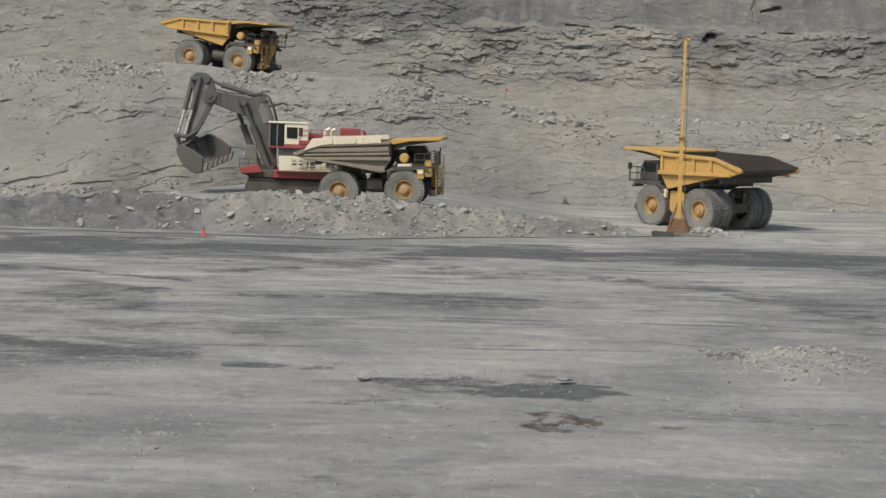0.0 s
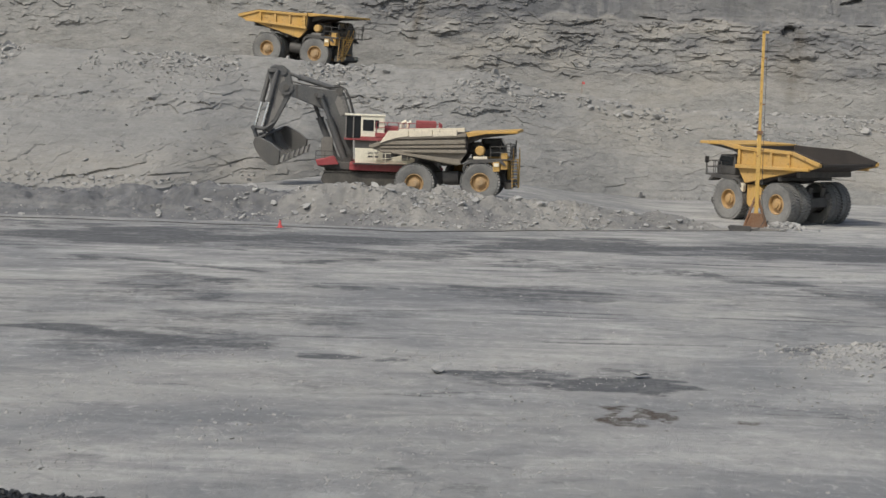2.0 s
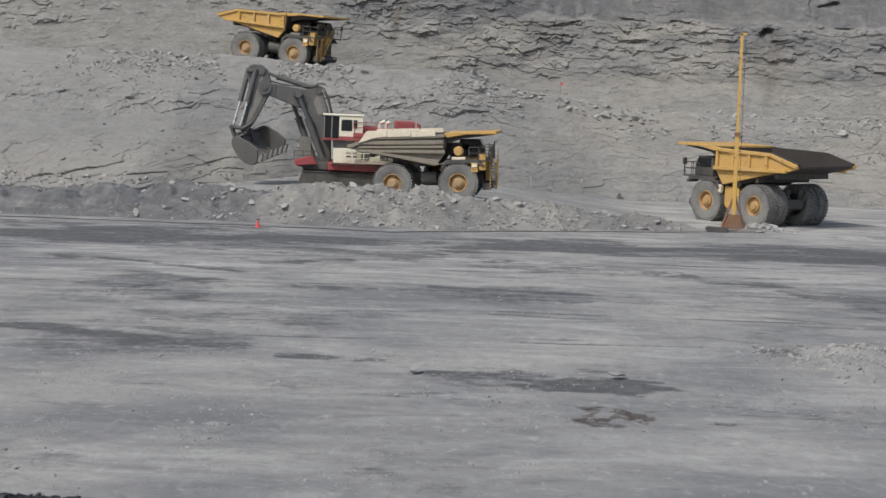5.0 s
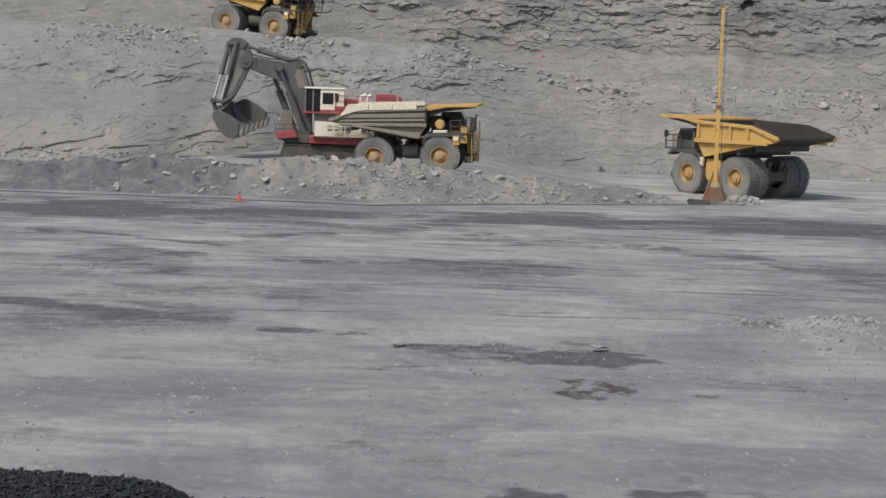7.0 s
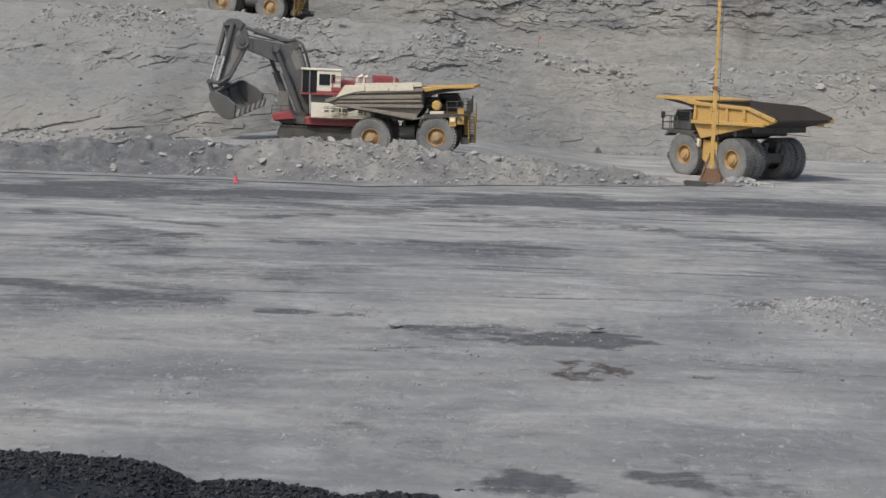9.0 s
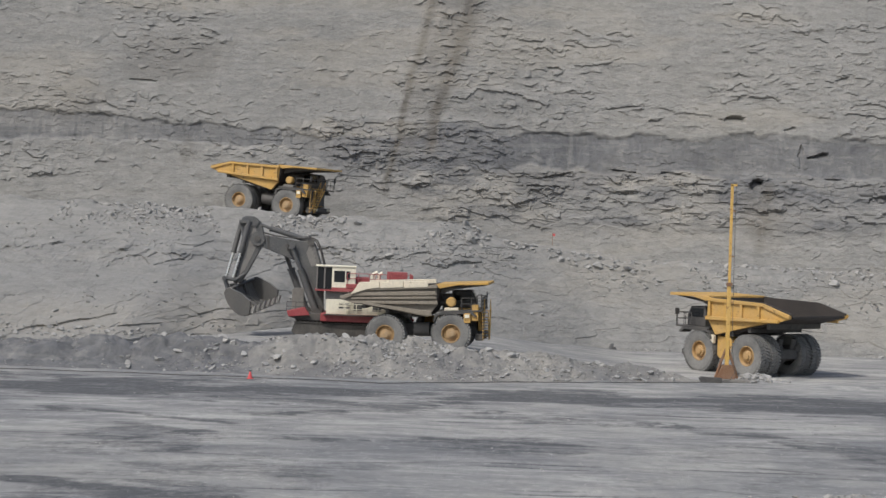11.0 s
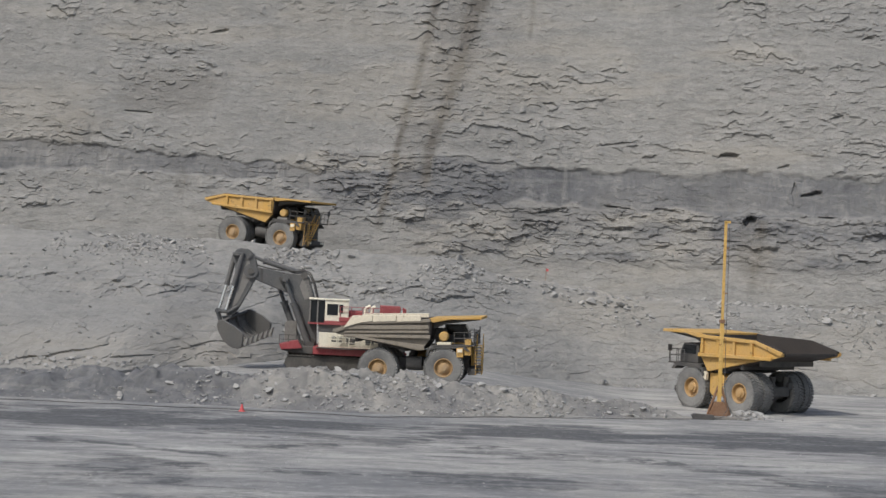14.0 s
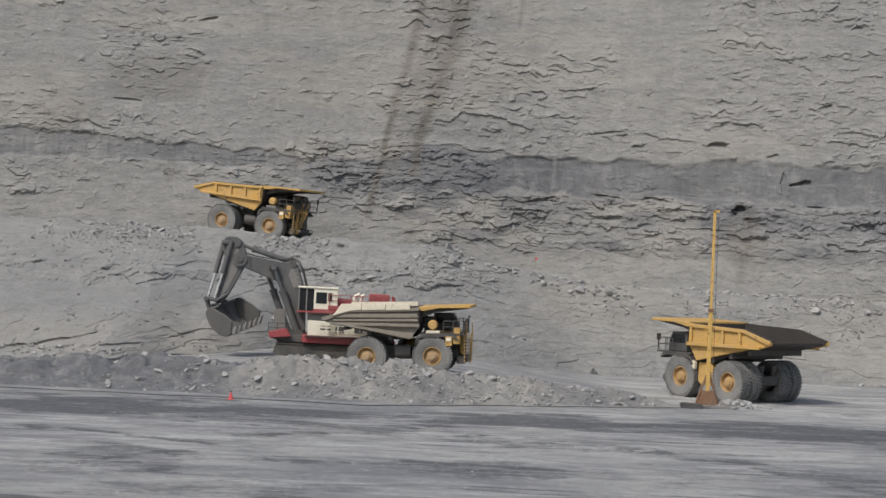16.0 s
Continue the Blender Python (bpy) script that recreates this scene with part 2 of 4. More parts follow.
def glass_material():
    g = Graph("cab_glass", 0.08)
    g.bsdf.inputs["IOR"].default_value = 1.5
    return g.finish((0.012, 0.014, 0.016))


M_GLASS = glass_material()


# ---- mesh helpers ----
class Shape:
    """Collects solids into one mesh."""

    def __init__(self):
        self.v, self.f = [], []

    def add(self, verts, faces):
        n = len(self.v)
        self.v += [tuple(p) for p in verts]
        self.f += [tuple(n + i for i in f) for f in faces]
        return self

    def box(self, lo, hi, m=None):
        (a, b, c), (d, e, f) = lo, hi
        v = [Vector(p) for p in ((a, b, c), (d, b, c), (d, e, c), (a, e, c), (a, b, f), (d, b, f), (d, e, f), (a, e, f))]
        if m is not None:
            v = [m @ p for p in v]
        return self.add(v, [(0, 3, 2, 1), (4, 5, 6, 7), (0, 1, 5, 4), (1, 2, 6, 5), (2, 3, 7, 6), (3, 0, 4, 7)])

    def prism(self, outline, y0, y1, m=None):
        """An outline in x and z, given in any turn, drawn out from y0 to y1."""
        area = sum(a[0] * b[1] - b[0] * a[1] for a, b in zip(outline, outline[1:] + outline[:1]))
        if area < 0:
            outline = outline[::-1]
        n = len(outline)
        v = [Vector((x, y0, z)) for x, z in outline] + [Vector((x, y1, z)) for x, z in outline]
        if m is not None:
            v = [m @ p for p in v]
        f = [tuple(range(n)), tuple(range(2 * n - 1, n - 1, -1))]
        return self.add(v, f + [(i, n + i, n + (i + 1) % n, (i + 1) % n) for i in range(n)])

    def tube(self, p, q, r, r2=None, seg=12):
        p, q, r2 = Vector(p), Vector(q), r if r2 is None else r2
        turn = (q - p).to_track_quat("Z", "Y").to_matrix()
        ring = [turn @ Vector((math.cos(2 * math.pi * i / seg), math.sin(2 * math.pi * i / seg), 0)) for i in range(seg)]
        v = [p + o * r for o in ring] + [q + o * r2 for o in ring]
        f = [tuple(range(seg - 1, -1, -1)), tuple(range(seg, 2 * seg))]
        return self.add(v, f + [(i, (i + 1) % seg, seg + (i + 1) % seg, seg + i) for i in range(seg)])

    def lathe(self, profile, seg=48, axis_y=0.0):
        """A closed profile of (radius, y), turned round the y axis."""
        n = len(profile)
        v = [(r * math.cos(2 * math.pi * k / seg), axis_y + y, r * math.sin(2 * math.pi * k / seg)) for k in range(seg) for r, y in profile]
        f = [(k * n + i, k * n + (i + 1) % n, (k + 1) % seg * n + (i + 1) % n, (k + 1) % seg * n + i) for k in range(seg) for i in range(n)]
        return self.add(v, f)

    def mesh(self, name, smooth=True):
        me = bpy.data.meshes.new(name)
        me.from_pydata(self.v, [], self.f)
        bm = bmesh.new()
        bm.from_mesh(me)
        bmesh.ops.recalc_face_normals(bm, faces=bm.faces)
        bm.to_mesh(me)
        bm.free()
        if smooth:
            me.shade_smooth()
            me.set_sharp_from_angle(angle=radians(32))
        return me


def part(name, shape, material, parent, label="", bevel=0.0):
    """Links a shape, or a mesh already made, as one mesh under a thing or a part."""
    me = shape if isinstance(shape, bpy.types.Mesh) else shape.mesh(name)
    if not me.materials:
        me.materials.append(material)
    ob = new(name, me)
    ob.parent = parent
    if bevel:
        mod = ob.modifiers.new("edge", "BEVEL")
        mod.width, mod.segments, mod.limit_method, mod.angle_limit = bevel, 2, "ANGLE", radians(40)
    return tagged(ob, label)


def thing(name, m, label, category, group="", kind=""):
    ob = new(name)
    ob.empty_display_size = 0.5
    ob.matrix_basis = m
    return tagged(ob, label, category, group, kind)


def sheet(name, X, Y, Z, material, fields=None, flat=False):
    """A grid of points as one mesh, with number fields for its material."""
    rows, cols = X.shape
    me = bpy.data.meshes.new(name)
    idx = np.arange(rows * cols).reshape(rows, cols)
    quads = np.stack([idx[:-1, :-1], idx[:-1, 1:], idx[1:, 1:], idx[1:, :-1]], -1).reshape(-1, 4)
    me.vertices.add(rows * cols)
    me.vertices.foreach_set("co", np.stack([X, Y, Z], -1).astype(np.float32).ravel())
    me.loops.add(quads.size)
    me.loops.foreach_set("vertex_index", quads.ravel().astype(np.int32))
    me.polygons.add(len(quads))
    me.polygons.foreach_set("loop_start", np.arange(0, quads.size, 4, dtype=np.int32))
    me.update(calc_edges=True)
    if flat:
        me.shade_flat()
    for key, value in (fields or {}).items():
        me.attributes.new(key, "FLOAT", "POINT").data.foreach_set("value", value.astype(np.float32).ravel())
    me.materials.append(material)
    return new(name, me)


def boulder(rng):
    """Points and faces of one broken, angular stone about 1 m across."""
    bm = bmesh.new()
    sx, sy, sz = rng.uniform(0.45, 0.65), rng.uniform(0.35, 0.55), rng.uniform(0.22, 0.40)
    for k in range(13):
        d = Vector((rng.gauss(0, 1), rng.gauss(0, 1), rng.gauss(0, 1))).normalized() * rng.uniform(0.85, 1.1)
        bm.verts.new((d.x * sx, d.y * sy, d.z * sz))
    bmesh.ops.convex_hull(bm, input=bm.verts)
    bmesh.ops.delete(bm, geom=[v for v in bm.verts if not v.link_faces], context="VERTS")
    bm.verts.index_update()
    data = [tuple(v.co) for v in bm.verts], [tuple(v.index for v in f.verts) for f in bm.faces]
    bm.free()
    return data


rng = random.Random(7)
STONES = [boulder(rng) for _ in range(12)]


def scatter(name, places, material, parent=None):
    """Many stones, each given as (x, y, z, size), joined in one mesh."""
    r = random.Random(len(places))
    allv, allf, n = [], [], 0
    for x, y, z, s in places:
        v, f = STONES[r.randrange(len(STONES))]
        m = Euler((r.uniform(-0.5, 0.5), r.uniform(-0.5, 0.5), r.uniform(0, 6.28))).to_matrix()
        allv += [tuple(Vector((x, y, z)) + m @ Vector(p) * s) for p in v]
        allf += [tuple(n + i for i in t) for t in f]
        n += len(v)
    me = bpy.data.meshes.new(name)
    me.from_pydata(allv, [], allf)
    me.materials.append(material)
    ob = new(name, me)
    ob.parent = parent
    return ob


# ---- the pit floor ----
def pad(x):
    """Height of the loading pad behind the rubble, on which the shovel and one truck stand."""
    return np.interp(x, (-60, -30, -12, -9, -6, 0, 4, 10, 14), (1.3, 1.8, 2.1, 1.7, 1.3, 1.55, 1.2, 0.3, 0.0))


def ground_height(x, y):
    z = 0.16 * (fbm(x / 14, y / 9, 3, 5) - 0.5) + 0.05 * (fbm(x / 2.2, y / 1.3, 3, 9) - 0.5)
    z = z * (1 - 0.7 * step(146, 150, y))
    z = z + pad(x) * step(154.5, 158.5, y) + 0.0
    z = z + 0.8 * np.exp(-(((x - 18.9) / 3.4) ** 2 + ((y - 85.6) / 2.6) ** 2)) * (0.5 + fbm(x / 1.5, y / 1.5, 3, 4))
    z = z + 0.55 * np.exp(-(((x - 26.3) / 2.0) ** 2 + ((y - 160.2) / 1.0) ** 2))
    z = z + 0.35 * np.exp(-((y - 156.5) / 0.9) ** 2) * step(27, 33, x) * (0.4 + vnoise(x / 2, y, 3))
    return z - 0.5 * step(161, 170, y) * step(13, 20, x)


def spread(a, b, near, far_step):
    """Even steps between a and b, growing outside to far_step's reach."""
    mid = np.arange(a, b + near / 2, near)
    out = near * 1.35 ** np.arange(1, 40)
    out = np.cumsum(out)
    out = out[out < far_step]
    return np.concatenate([a - out[::-1], mid, b + out])


def blob(x, y, cx, cy, rx, ry, seed, soft=0.35, turn=0.0):
    c, s = math.cos(turn), math.sin(turn)
    u, v = (x - cx) * c + (y - cy) * s, -(x - cx) * s + (y - cy) * c
    d = np.sqrt((u / rx) ** 2 + (v / ry) ** 2) + 1.5 * (fbm(x / (rx * 0.55), y / (ry * 0.4), 6, seed) - 0.5)
    return 1 - step(1 - soft, 1 + soft, d)


gx, gy = np.meshgrid(spread(-62, 62, 0.3, 2600), spread(42, 214, 0.3, 2600))
gz = ground_height(gx, gy)
dirt = np.zeros_like(gx)
for cx, cy, rx, ry, k in (
    (-27, 137.5, 12, 7.5, 0.88), (8.5, 139.2, 11.5, 5.0, 0.88), (29, 140.4, 15, 7.5, 0.8), (-10, 139, 8, 4.5, 0.75), (-16.2, 85.1, 6.4, 6.5, 0.5), (-12.9, 84.3, 3.6, 3.2, 0.6),
    (-7, 81.6, 1.5, 0.9, 0.8), (-4, 80.9, 0.9, 0.6, 0.75), (1.4, 77.7, 2.3, 2.2, 0.65), (5.9, 76.3, 3.4, 2.4, 0.95), (6.7, 78.8, 2.1, 2.4, 0.5), (-7.4, 72.1, 1.5, 2.8, 0.35),
):
    dirt = np.maximum(dirt, k * blob(gx, gy, cx, cy, rx, ry, int(cx * 7 + cy), 0.4))
for cx, cy, rx, ry, k in (
    (-10.7, 94, 6.5, 5.3, 0.45), (2.4, 107.5, 6.4, 4.7, 0.55), (6.6, 107, 1.8, 3.1, 0.55), (-2.6, 57.9, 1.0, 0.9, 0.5), (15.7, 87.2, 1.2, 2.4, 0.55), (26.9, 100.6, 3.1, 6.2, 0.5), (-19.8, 101.3, 5.2, 5.5, 0.4),
    (16.7, 109.8, 7.9, 4.9, 0.35), (-8.2, 93.4, 2.5, 1.8, 0.6), (2.9, 51.2, 1.5, 1.8, 0.75), (7.2, 52.4, 1.4, 1.1, 0.7), (9.1, 51.7, 2.0, 1.6, 0.55), (-12.6, 54, 1.0, 0.8, 0.5), (-2.7, 57.7, 0.8, 0.6, 0.5), (-0.4, 55.9, 1.2, 0.9, 0.45),
):
    dirt = np.maximum(dirt, k * blob(gx, gy, cx, cy, rx, ry, int(cx * 5 + cy), 0.45))
# narrow drag marks: from, to, half width, weight
for x0, y0, x1, y1, w, k in ((8.1, 95.2, 21.6, 86.5, 0.35, 0.6), (10.4, 72.5, 14.9, 70.8, 0.25, 0.6), (-5.1, 72.0, 4.8, 74.6, 0.3, 0.5), (-2.8, 110.3, 9.1, 108.3, 1.1, 0.75), (-23.5, 88.9, -9.3, 83.0, 1.9, 0.85), (-16.0, 85.0, -11.0, 83.3, 0.55, 1.0), (-24.0, 88.0, -19.0, 86.8, 0.6, 1.0), (-14, 80.5, -8, 78.6, 0.5, 0.5), (4.5, 75.9, 9.6, 76.0, 0.4, 1.0), (-8.4, 81.2, -5.7, 81.4, 0.6, 0.95),
                           (2.0, 76.0, 6.2, 74.5, 0.5, 1.0), (5.5, 78.6, 9.2, 77.4, 0.5, 0.9), (-1.6, 78.4, 3.4, 77.0, 0.8, 0.75), (12, 103.5, 27, 96.5, 0.4, 0.55), (-25, 104, -8, 98, 0.9, 0.5), (-12.5, 96, -1, 99, 0.7, 0.5)):
    a = ((gx - x0) * (x1 - x0) + (gy - y0) * (y1 - y0)) / ((x1 - x0) ** 2 + (y1 - y0) ** 2)
    off = np.hypot(gx - x0 - a * (x1 - x0), gy - y0 - a * (y1 - y0)) + 1.2 * w * (fbm(gx / 2.5, gy / 1.5, 3, int(x0 + 90)) - 0.5)
    dirt = np.maximum(dirt, k * np.exp(-((off / w) ** 2)) * step(-0.12, 0.12, a) * (1 - step(0.88, 1.12, a)))
u = (gx + 25.2) / 11.4
dirt = np.maximum(dirt, 0.8 * np.exp(-(((gy - 121.3 + 6.5 * u) / 1.1) ** 2)) * step(-0.1, 0.1, u) * (1 - step(0.9, 1.15, u)))
pale = np.zeros_like(gx)
for cx, cy, rx, ry, k in ((-20.2, 119.5, 7.3, 9.6, 0.6), (-0.7, 120.4, 9.1, 9.7, 0.55), (-10.4, 59.7, 4.1, 3.6, 0.55), (2.7, 91.5, 6.1, 9.1, 0.45), (8.8, 62.9, 6.7, 3.8, 0.45), (34.6, 176.9, 20, 24, 0.8), (13.6, 162.1, 8.0, 10.5, 0.65), (-5.6, 81.9, 5.6, 6.4, 0.3), (21, 125.3, 11.3, 8.4, 0.4), (19.3, 85.7, 3.4, 5.0, 0.45)):
    pale = np.maximum(pale, k * blob(gx, gy, cx, cy, rx, ry, int(cx * 3 + cy), 0.5))
# wheel ruts running across the floor
rut = np.zeros_like(gx)
for cy, slope, w in ((108, 0.03, 0.4), (110.2, 0.03, 0.4), (118, 0.05, 0.5), (121, 0.05, 0.5), (98, -0.02, 0.35), (99.8, -0.02, 0.35), (128, 0.02, 0.6), (131, 0.03, 0.6), (90, 0.06, 0.3), (146.5, 0.03, 0.4), (88.2, 0.06, 0.3), (72, -0.12, 0.2)):
    line = np.exp(-(((gy - cy - slope * gx - 1.2 * (fbm(gx / 25, gy * 0 + cy, 2, 3) - 0.5)) / w) ** 2))
    rut = np.maximum(rut, line * step(0.42, 0.6, fbm(gx / 9, gy / 3, 3, int(cy))))
far = step(84, 108, gy)
streaks = step(0.53, 0.64, fbm(gx / 9, gy / 7 + 0.05 * gx, 6, 7)) * (0.12 + 0.4 * far) + step(0.57, 0.66, fbm(gx / 2.6, gy / 2.6, 5, 19)) * 0.2
dirt = np.maximum(dirt, np.maximum(0.65 * rut, streaks * (gy < 148)))
gz = gz - 0.05 * rut
brown = 0.97 * blob(gx, gy, 6.7, 69.4, 2.1, 2.4, 3, 0.35) * step(0.38, 0.55, fbm(gx / 0.8, gy / 1.1, 4, 8)) + 0.6 * blob(gx, gy, 10.2, 68.6, 0.7, 0.5, 6)
ground = sheet("ground", gx, gy, gz, M_FLOOR, {"dirt": dirt, "pale": pale, "brown": brown, "streak": 0.3 + 0.7 * far})
tagged(ground, "flat dusty grey pit floor with dark coal smears", "pit floor", kind="structure")

# ---- the highwall ----
BENCH_X = (-120, -60, -45, -30, -20, -5, 0, 3, 9, 20, 60, 130)
BENCH_Z = (15.5, 14.5, 14.1, 13.75, 13.2, 12.9, 12.5, 11.6, 10.5, 8.9, 8.0, 7.5)


def bench_z(x):
    return np.interp(x, BENCH_X, BENCH_Z)


def wall_profile(x, u):
    """Place on the undisturbed face: u from 0 at the foot to 1 at the bench edge, 2 at the upper face's foot, 3 at the top."""
    right = step(-8, 18, x)
    narrow = step(-12, 75, x)
    foot = 183 + 20 * right + 0.05 * x - 9 * (1 - step(-20, -15, x)) - 14 * (1 - step(-31, -24, x))
    edge = 208.5 + 4.5 * right
    upper = edge + 18.5 * (1 - narrow) + 0.6
    zb = bench_z(x)
    sag = u * (1 - u) * 4 * (1 - right) * -1.2
    a, b, c = np.clip(u, 0, 1), np.clip(u - 1, 0, 1), np.clip(u - 2, 0, 1)
    y = foot + (edge - foot) * a + (upper - edge) * b + c * (66 - zb) * 0.30
    low = -1.5 + 3.4 * (1 - step(-24, -17, x))
    z = low + (zb - low) * a + 0.4 * b + (66 - zb - 0.4) * c + np.where(u < 1, sag, 0)
    return y, np.where(u <= 0, -3.0, z)


wx1 = spread(-64, 64, 0.165, 420)
wu1 = np.concatenate([np.linspace(0, 1, 170)[:-1], np.linspace(1, 2, 60)[:-1], np.linspace(2, 3, 370)])
wx, wu = np.meshgrid(wx1, wu1)
wy, wz = wall_profile(wx, wu)
upface, bench = step(1.97, 2.03, wu), step(0.96, 1.02, wu) * (1 - step(1.97, 2.03, wu))
right = step(-2, 12, wx)
dip = wz + 0.028 * wx + 1.3 * (fbm(wx / 22, wz / 14, 3, 31) - 0.5)


def beds(thick, run, cover, depth, seed, density):
    """Broken beds: each juts out at its foot, dies away upwards and tapers off along its run."""
    wob = dip + 1.9 * thick * (fbm(wx / (run * 0.9), wz / (thick * 2.2), 5, seed + 5) - 0.5)
    lay = np.floor(wob / thick)
    frac = wob / thick - lay
    n = fbm(wx / run + 13.7 * lay, lay * 7.31, 3, seed) + 0.16 * (density - 0.5)
    return depth * np.clip((n - cover) / 0.10, 0, 1) * (1 - frac) ** 1.4


dense = step(0.38, 0.62, fbm(wx / 13, dip / 3.6, 4, 55))
below_seam = step(-10, 0, wx) * step(12.5, 14.5, wz) * (1 - step(20.0, 21.0, wz))
shattered = step(-19, -15, wx) * (1 - step(4, 10, wx)) * step(16.5, 18, wz) * (1 - step(26, 27, wz))
massive = step(30, 36, wx) * (0.45 + 0.55 * step(0.5, 0.6, fbm(wx / 4, wz / 3, 2, 58)))
rough_beds = np.clip(below_seam * (1 - 0.35 * step(30, 36, wx)) + 0.8 * shattered, 0, 1)
low_left = np.exp(-(((wz - 3.0) / 1.8) ** 2)) * (1 - step(-18, -8, wx)) * (1 - upface)
mid_left = np.exp(-(((wz - 9.3) / 1.3) ** 2)) * (1 - right) * (1 - upface)
face = (1 - upface) * (1 - bench)
density = upface * (-0.05 + 0.80 * dense + 0.45 * rough_beds) + face * (0.25 + 0.3 * low_left + 0.5 * mid_left)
ledge = beds(1.35, 2.6, 0.61, 0.60, 41, density) + beds(0.75, 1.5, 0.60, 0.42, 42, density) + beds(0.42, 0.9, 0.60, 0.24, 43, density)
warp = 0.5 * (fbm(wx / 2.0, wz / 1.4, 3, 46) - 0.5)
chunk = np.zeros_like(wx)
for sx, sz, high, seed in ((2.6, 0.95, 0.55, 47), (1.1, 0.5, 0.30, 48)):
    val, du, dv = plates(wx / sx + warp, dip / sz + warp, seed)
    chunk += high * val + 0.25 * high * (du * (val * 7 % 1 - 0.5) - 0.6 * dv)
amp = upface * (0.31 + 0.22 * dense + 0.42 * rough_beds) + face * (0.14 + 0.08 * low_left + 0.5 * mid_left) * (1 - 0.3 * right)
chunky = upface * (0.08 + 0.10 * dense + 0.50 * rough_beds + 0.25 * below_seam * massive) + face * (0.26 + 0.8 * low_left + 0.75 * mid_left) * (1 - 0.2 * right)
seam_x = (-58, -36, -22, -17, -7.5, -1.8, 7, 14, 28, 35, 52)
seam_mid = np.interp(wx, seam_x, (24.4, 24.1, 23.6, 21.9, 22.1, 23.2, 22.9, 22.8, 22.7, 22.7, 22.6))
seam_half = np.interp(wx, seam_x, (2.2, 1.3, 1.2, 2.0, 2.2, 3.2, 2.0, 2.35, 2.3, 2.9, 2.3))
ragged = 2.0 * (fbm(wx / 3, wz / 3, 4, 61) - 0.5)
seam = (1 - step(0.8, 1.12, np.abs(wz - seam_mid + ragged) / seam_half)) * upface
seam *= np.interp(wx, seam_x, (0.75, 0.7, 0.6, 0.8, 0.85, 0.95, 1.0, 0.95, 0.85, 0.9, 0.85)) * (0.6 + 0.65 * fbm(wx / 4, wz / 9, 4, 62)).clip(0, 1)
calm = seam * (1 - shattered)
seam = np.maximum(seam, 0.65 * rough_beds * step(0.35, 0.65, fbm(wx / 5, wz / 1.3, 4, 63)) + 0.38 * below_seam * step(26, 34, wx))
joint = fbm(wx / 0.7, wz / 6, 3, 65) - 0.5
out = (ledge * amp + chunk * chunky) * (1 - 0.75 * calm) + calm * (0.35 * joint - 0.35)
out += upface * (1.1 * (fbm(wx / 14, wz / 18, 3, 71) - 0.5) + 0.16 * (fbm(wx / 1.8, wz / 1.2, 5, 72) - 0.5))
out += face * (1.3 * (fbm(wx / 9, wz / 7, 3, 73) - 0.5) + 0.24 * (fbm(wx / 1.9, wz / 1.1, 5, 74) - 0.5))
# fallen-out blocks and deep slits in the face: (x, z, half width, half height, depth)
for cx, cz, hx, hz, depth in ((33.8, 27.4, 1.9, 0.45, 2.2), (40.5, 26.1, 0.8, 0.3, 1.0), (43.8, 22.8, 1.3, 0.45, 2.2), (46.8, 32.4, 1.1, 0.4, 1.0), (11.7, 33.7, 1.1, 0.35, 1.2), (21.2, 28.8, 3.2, 0.2, 0.8),
                              (-31.9, 41.6, 1.4, 0.3, 1.2), (-41.3, 30.5, 2.7, 0.22, 0.9), (50.8, 42.8, 1.0, 0.35, 1.2), (36.4, 19.0, 0.9, 0.85, 3.2), (12.6, 19.7, 1.8, 0.45, 1.6), (20.6, 20.4, 2.2, 0.3, 1.4),
                              (26.5, 20.3, 1.9, 0.25, 1.2), (10.7, 18.3, 3.6, 0.25, 1.4), (21.0, 17.8, 3.2, 0.32, 1.2), (46.0, 19.9, 2.5, 0.2, 1.2), (41.7, 22.5, 0.35, 1.6, 0.8), (50.0, 17.5, 0.9, 0.5, 1.0)):
    rr = random.Random(int(cx * 13 + cz))
    u, v = (wx - cx) / hx, (wz - cz + 0.15 * rr.uniform(-1, 1) * (wx - cx)) / hz
    q = v + 0.25 * u * rr.uniform(-1, 1)
    for k in range(6):
        a = radians(130 + 48 * k + rr.uniform(-18, 18))
        q = np.maximum(q, (u * math.cos(a) + v * math.sin(a)) / rr.uniform(0.6, 1.05))
    q = q + 0.9 * (fbm(wx / 0.8, wz / 0.5, 4, int(cx * 3 + 200)) - 0.5)
    out -= 0.5 * depth * (1 - step(0.85, 1.1, q)) * np.clip(0.55 + 0.45 * v, 0.1, 1) * upface
lean = 0.05 * upface + 0.6 * (1 - upface)
rise = bench * step(4, 14, wx) * 1.3 * (fbm(wx / 2.4, wy / 1.6, 4, 84) - 0.3) + bench * (0.25 * (fbm(wx / 3, wy / 2, 4, 81) - 0.4) + 0.75 * np.exp(-(((wu - 1.07) / 0.06) ** 2)) * (0.5 + 0.5 * step(0.42, 0.62, fbm(wx / 4, wx * 0, 3, 82))) * (1 - step(0, 12, wx)))
wyy, wzz = wy - out * 0.95, wz + out * lean * 0.4 + rise
wxx = wx + upface * 0.12 * (vnoise(wx / 0.8, wz / 0.5, 90) - 0.5)
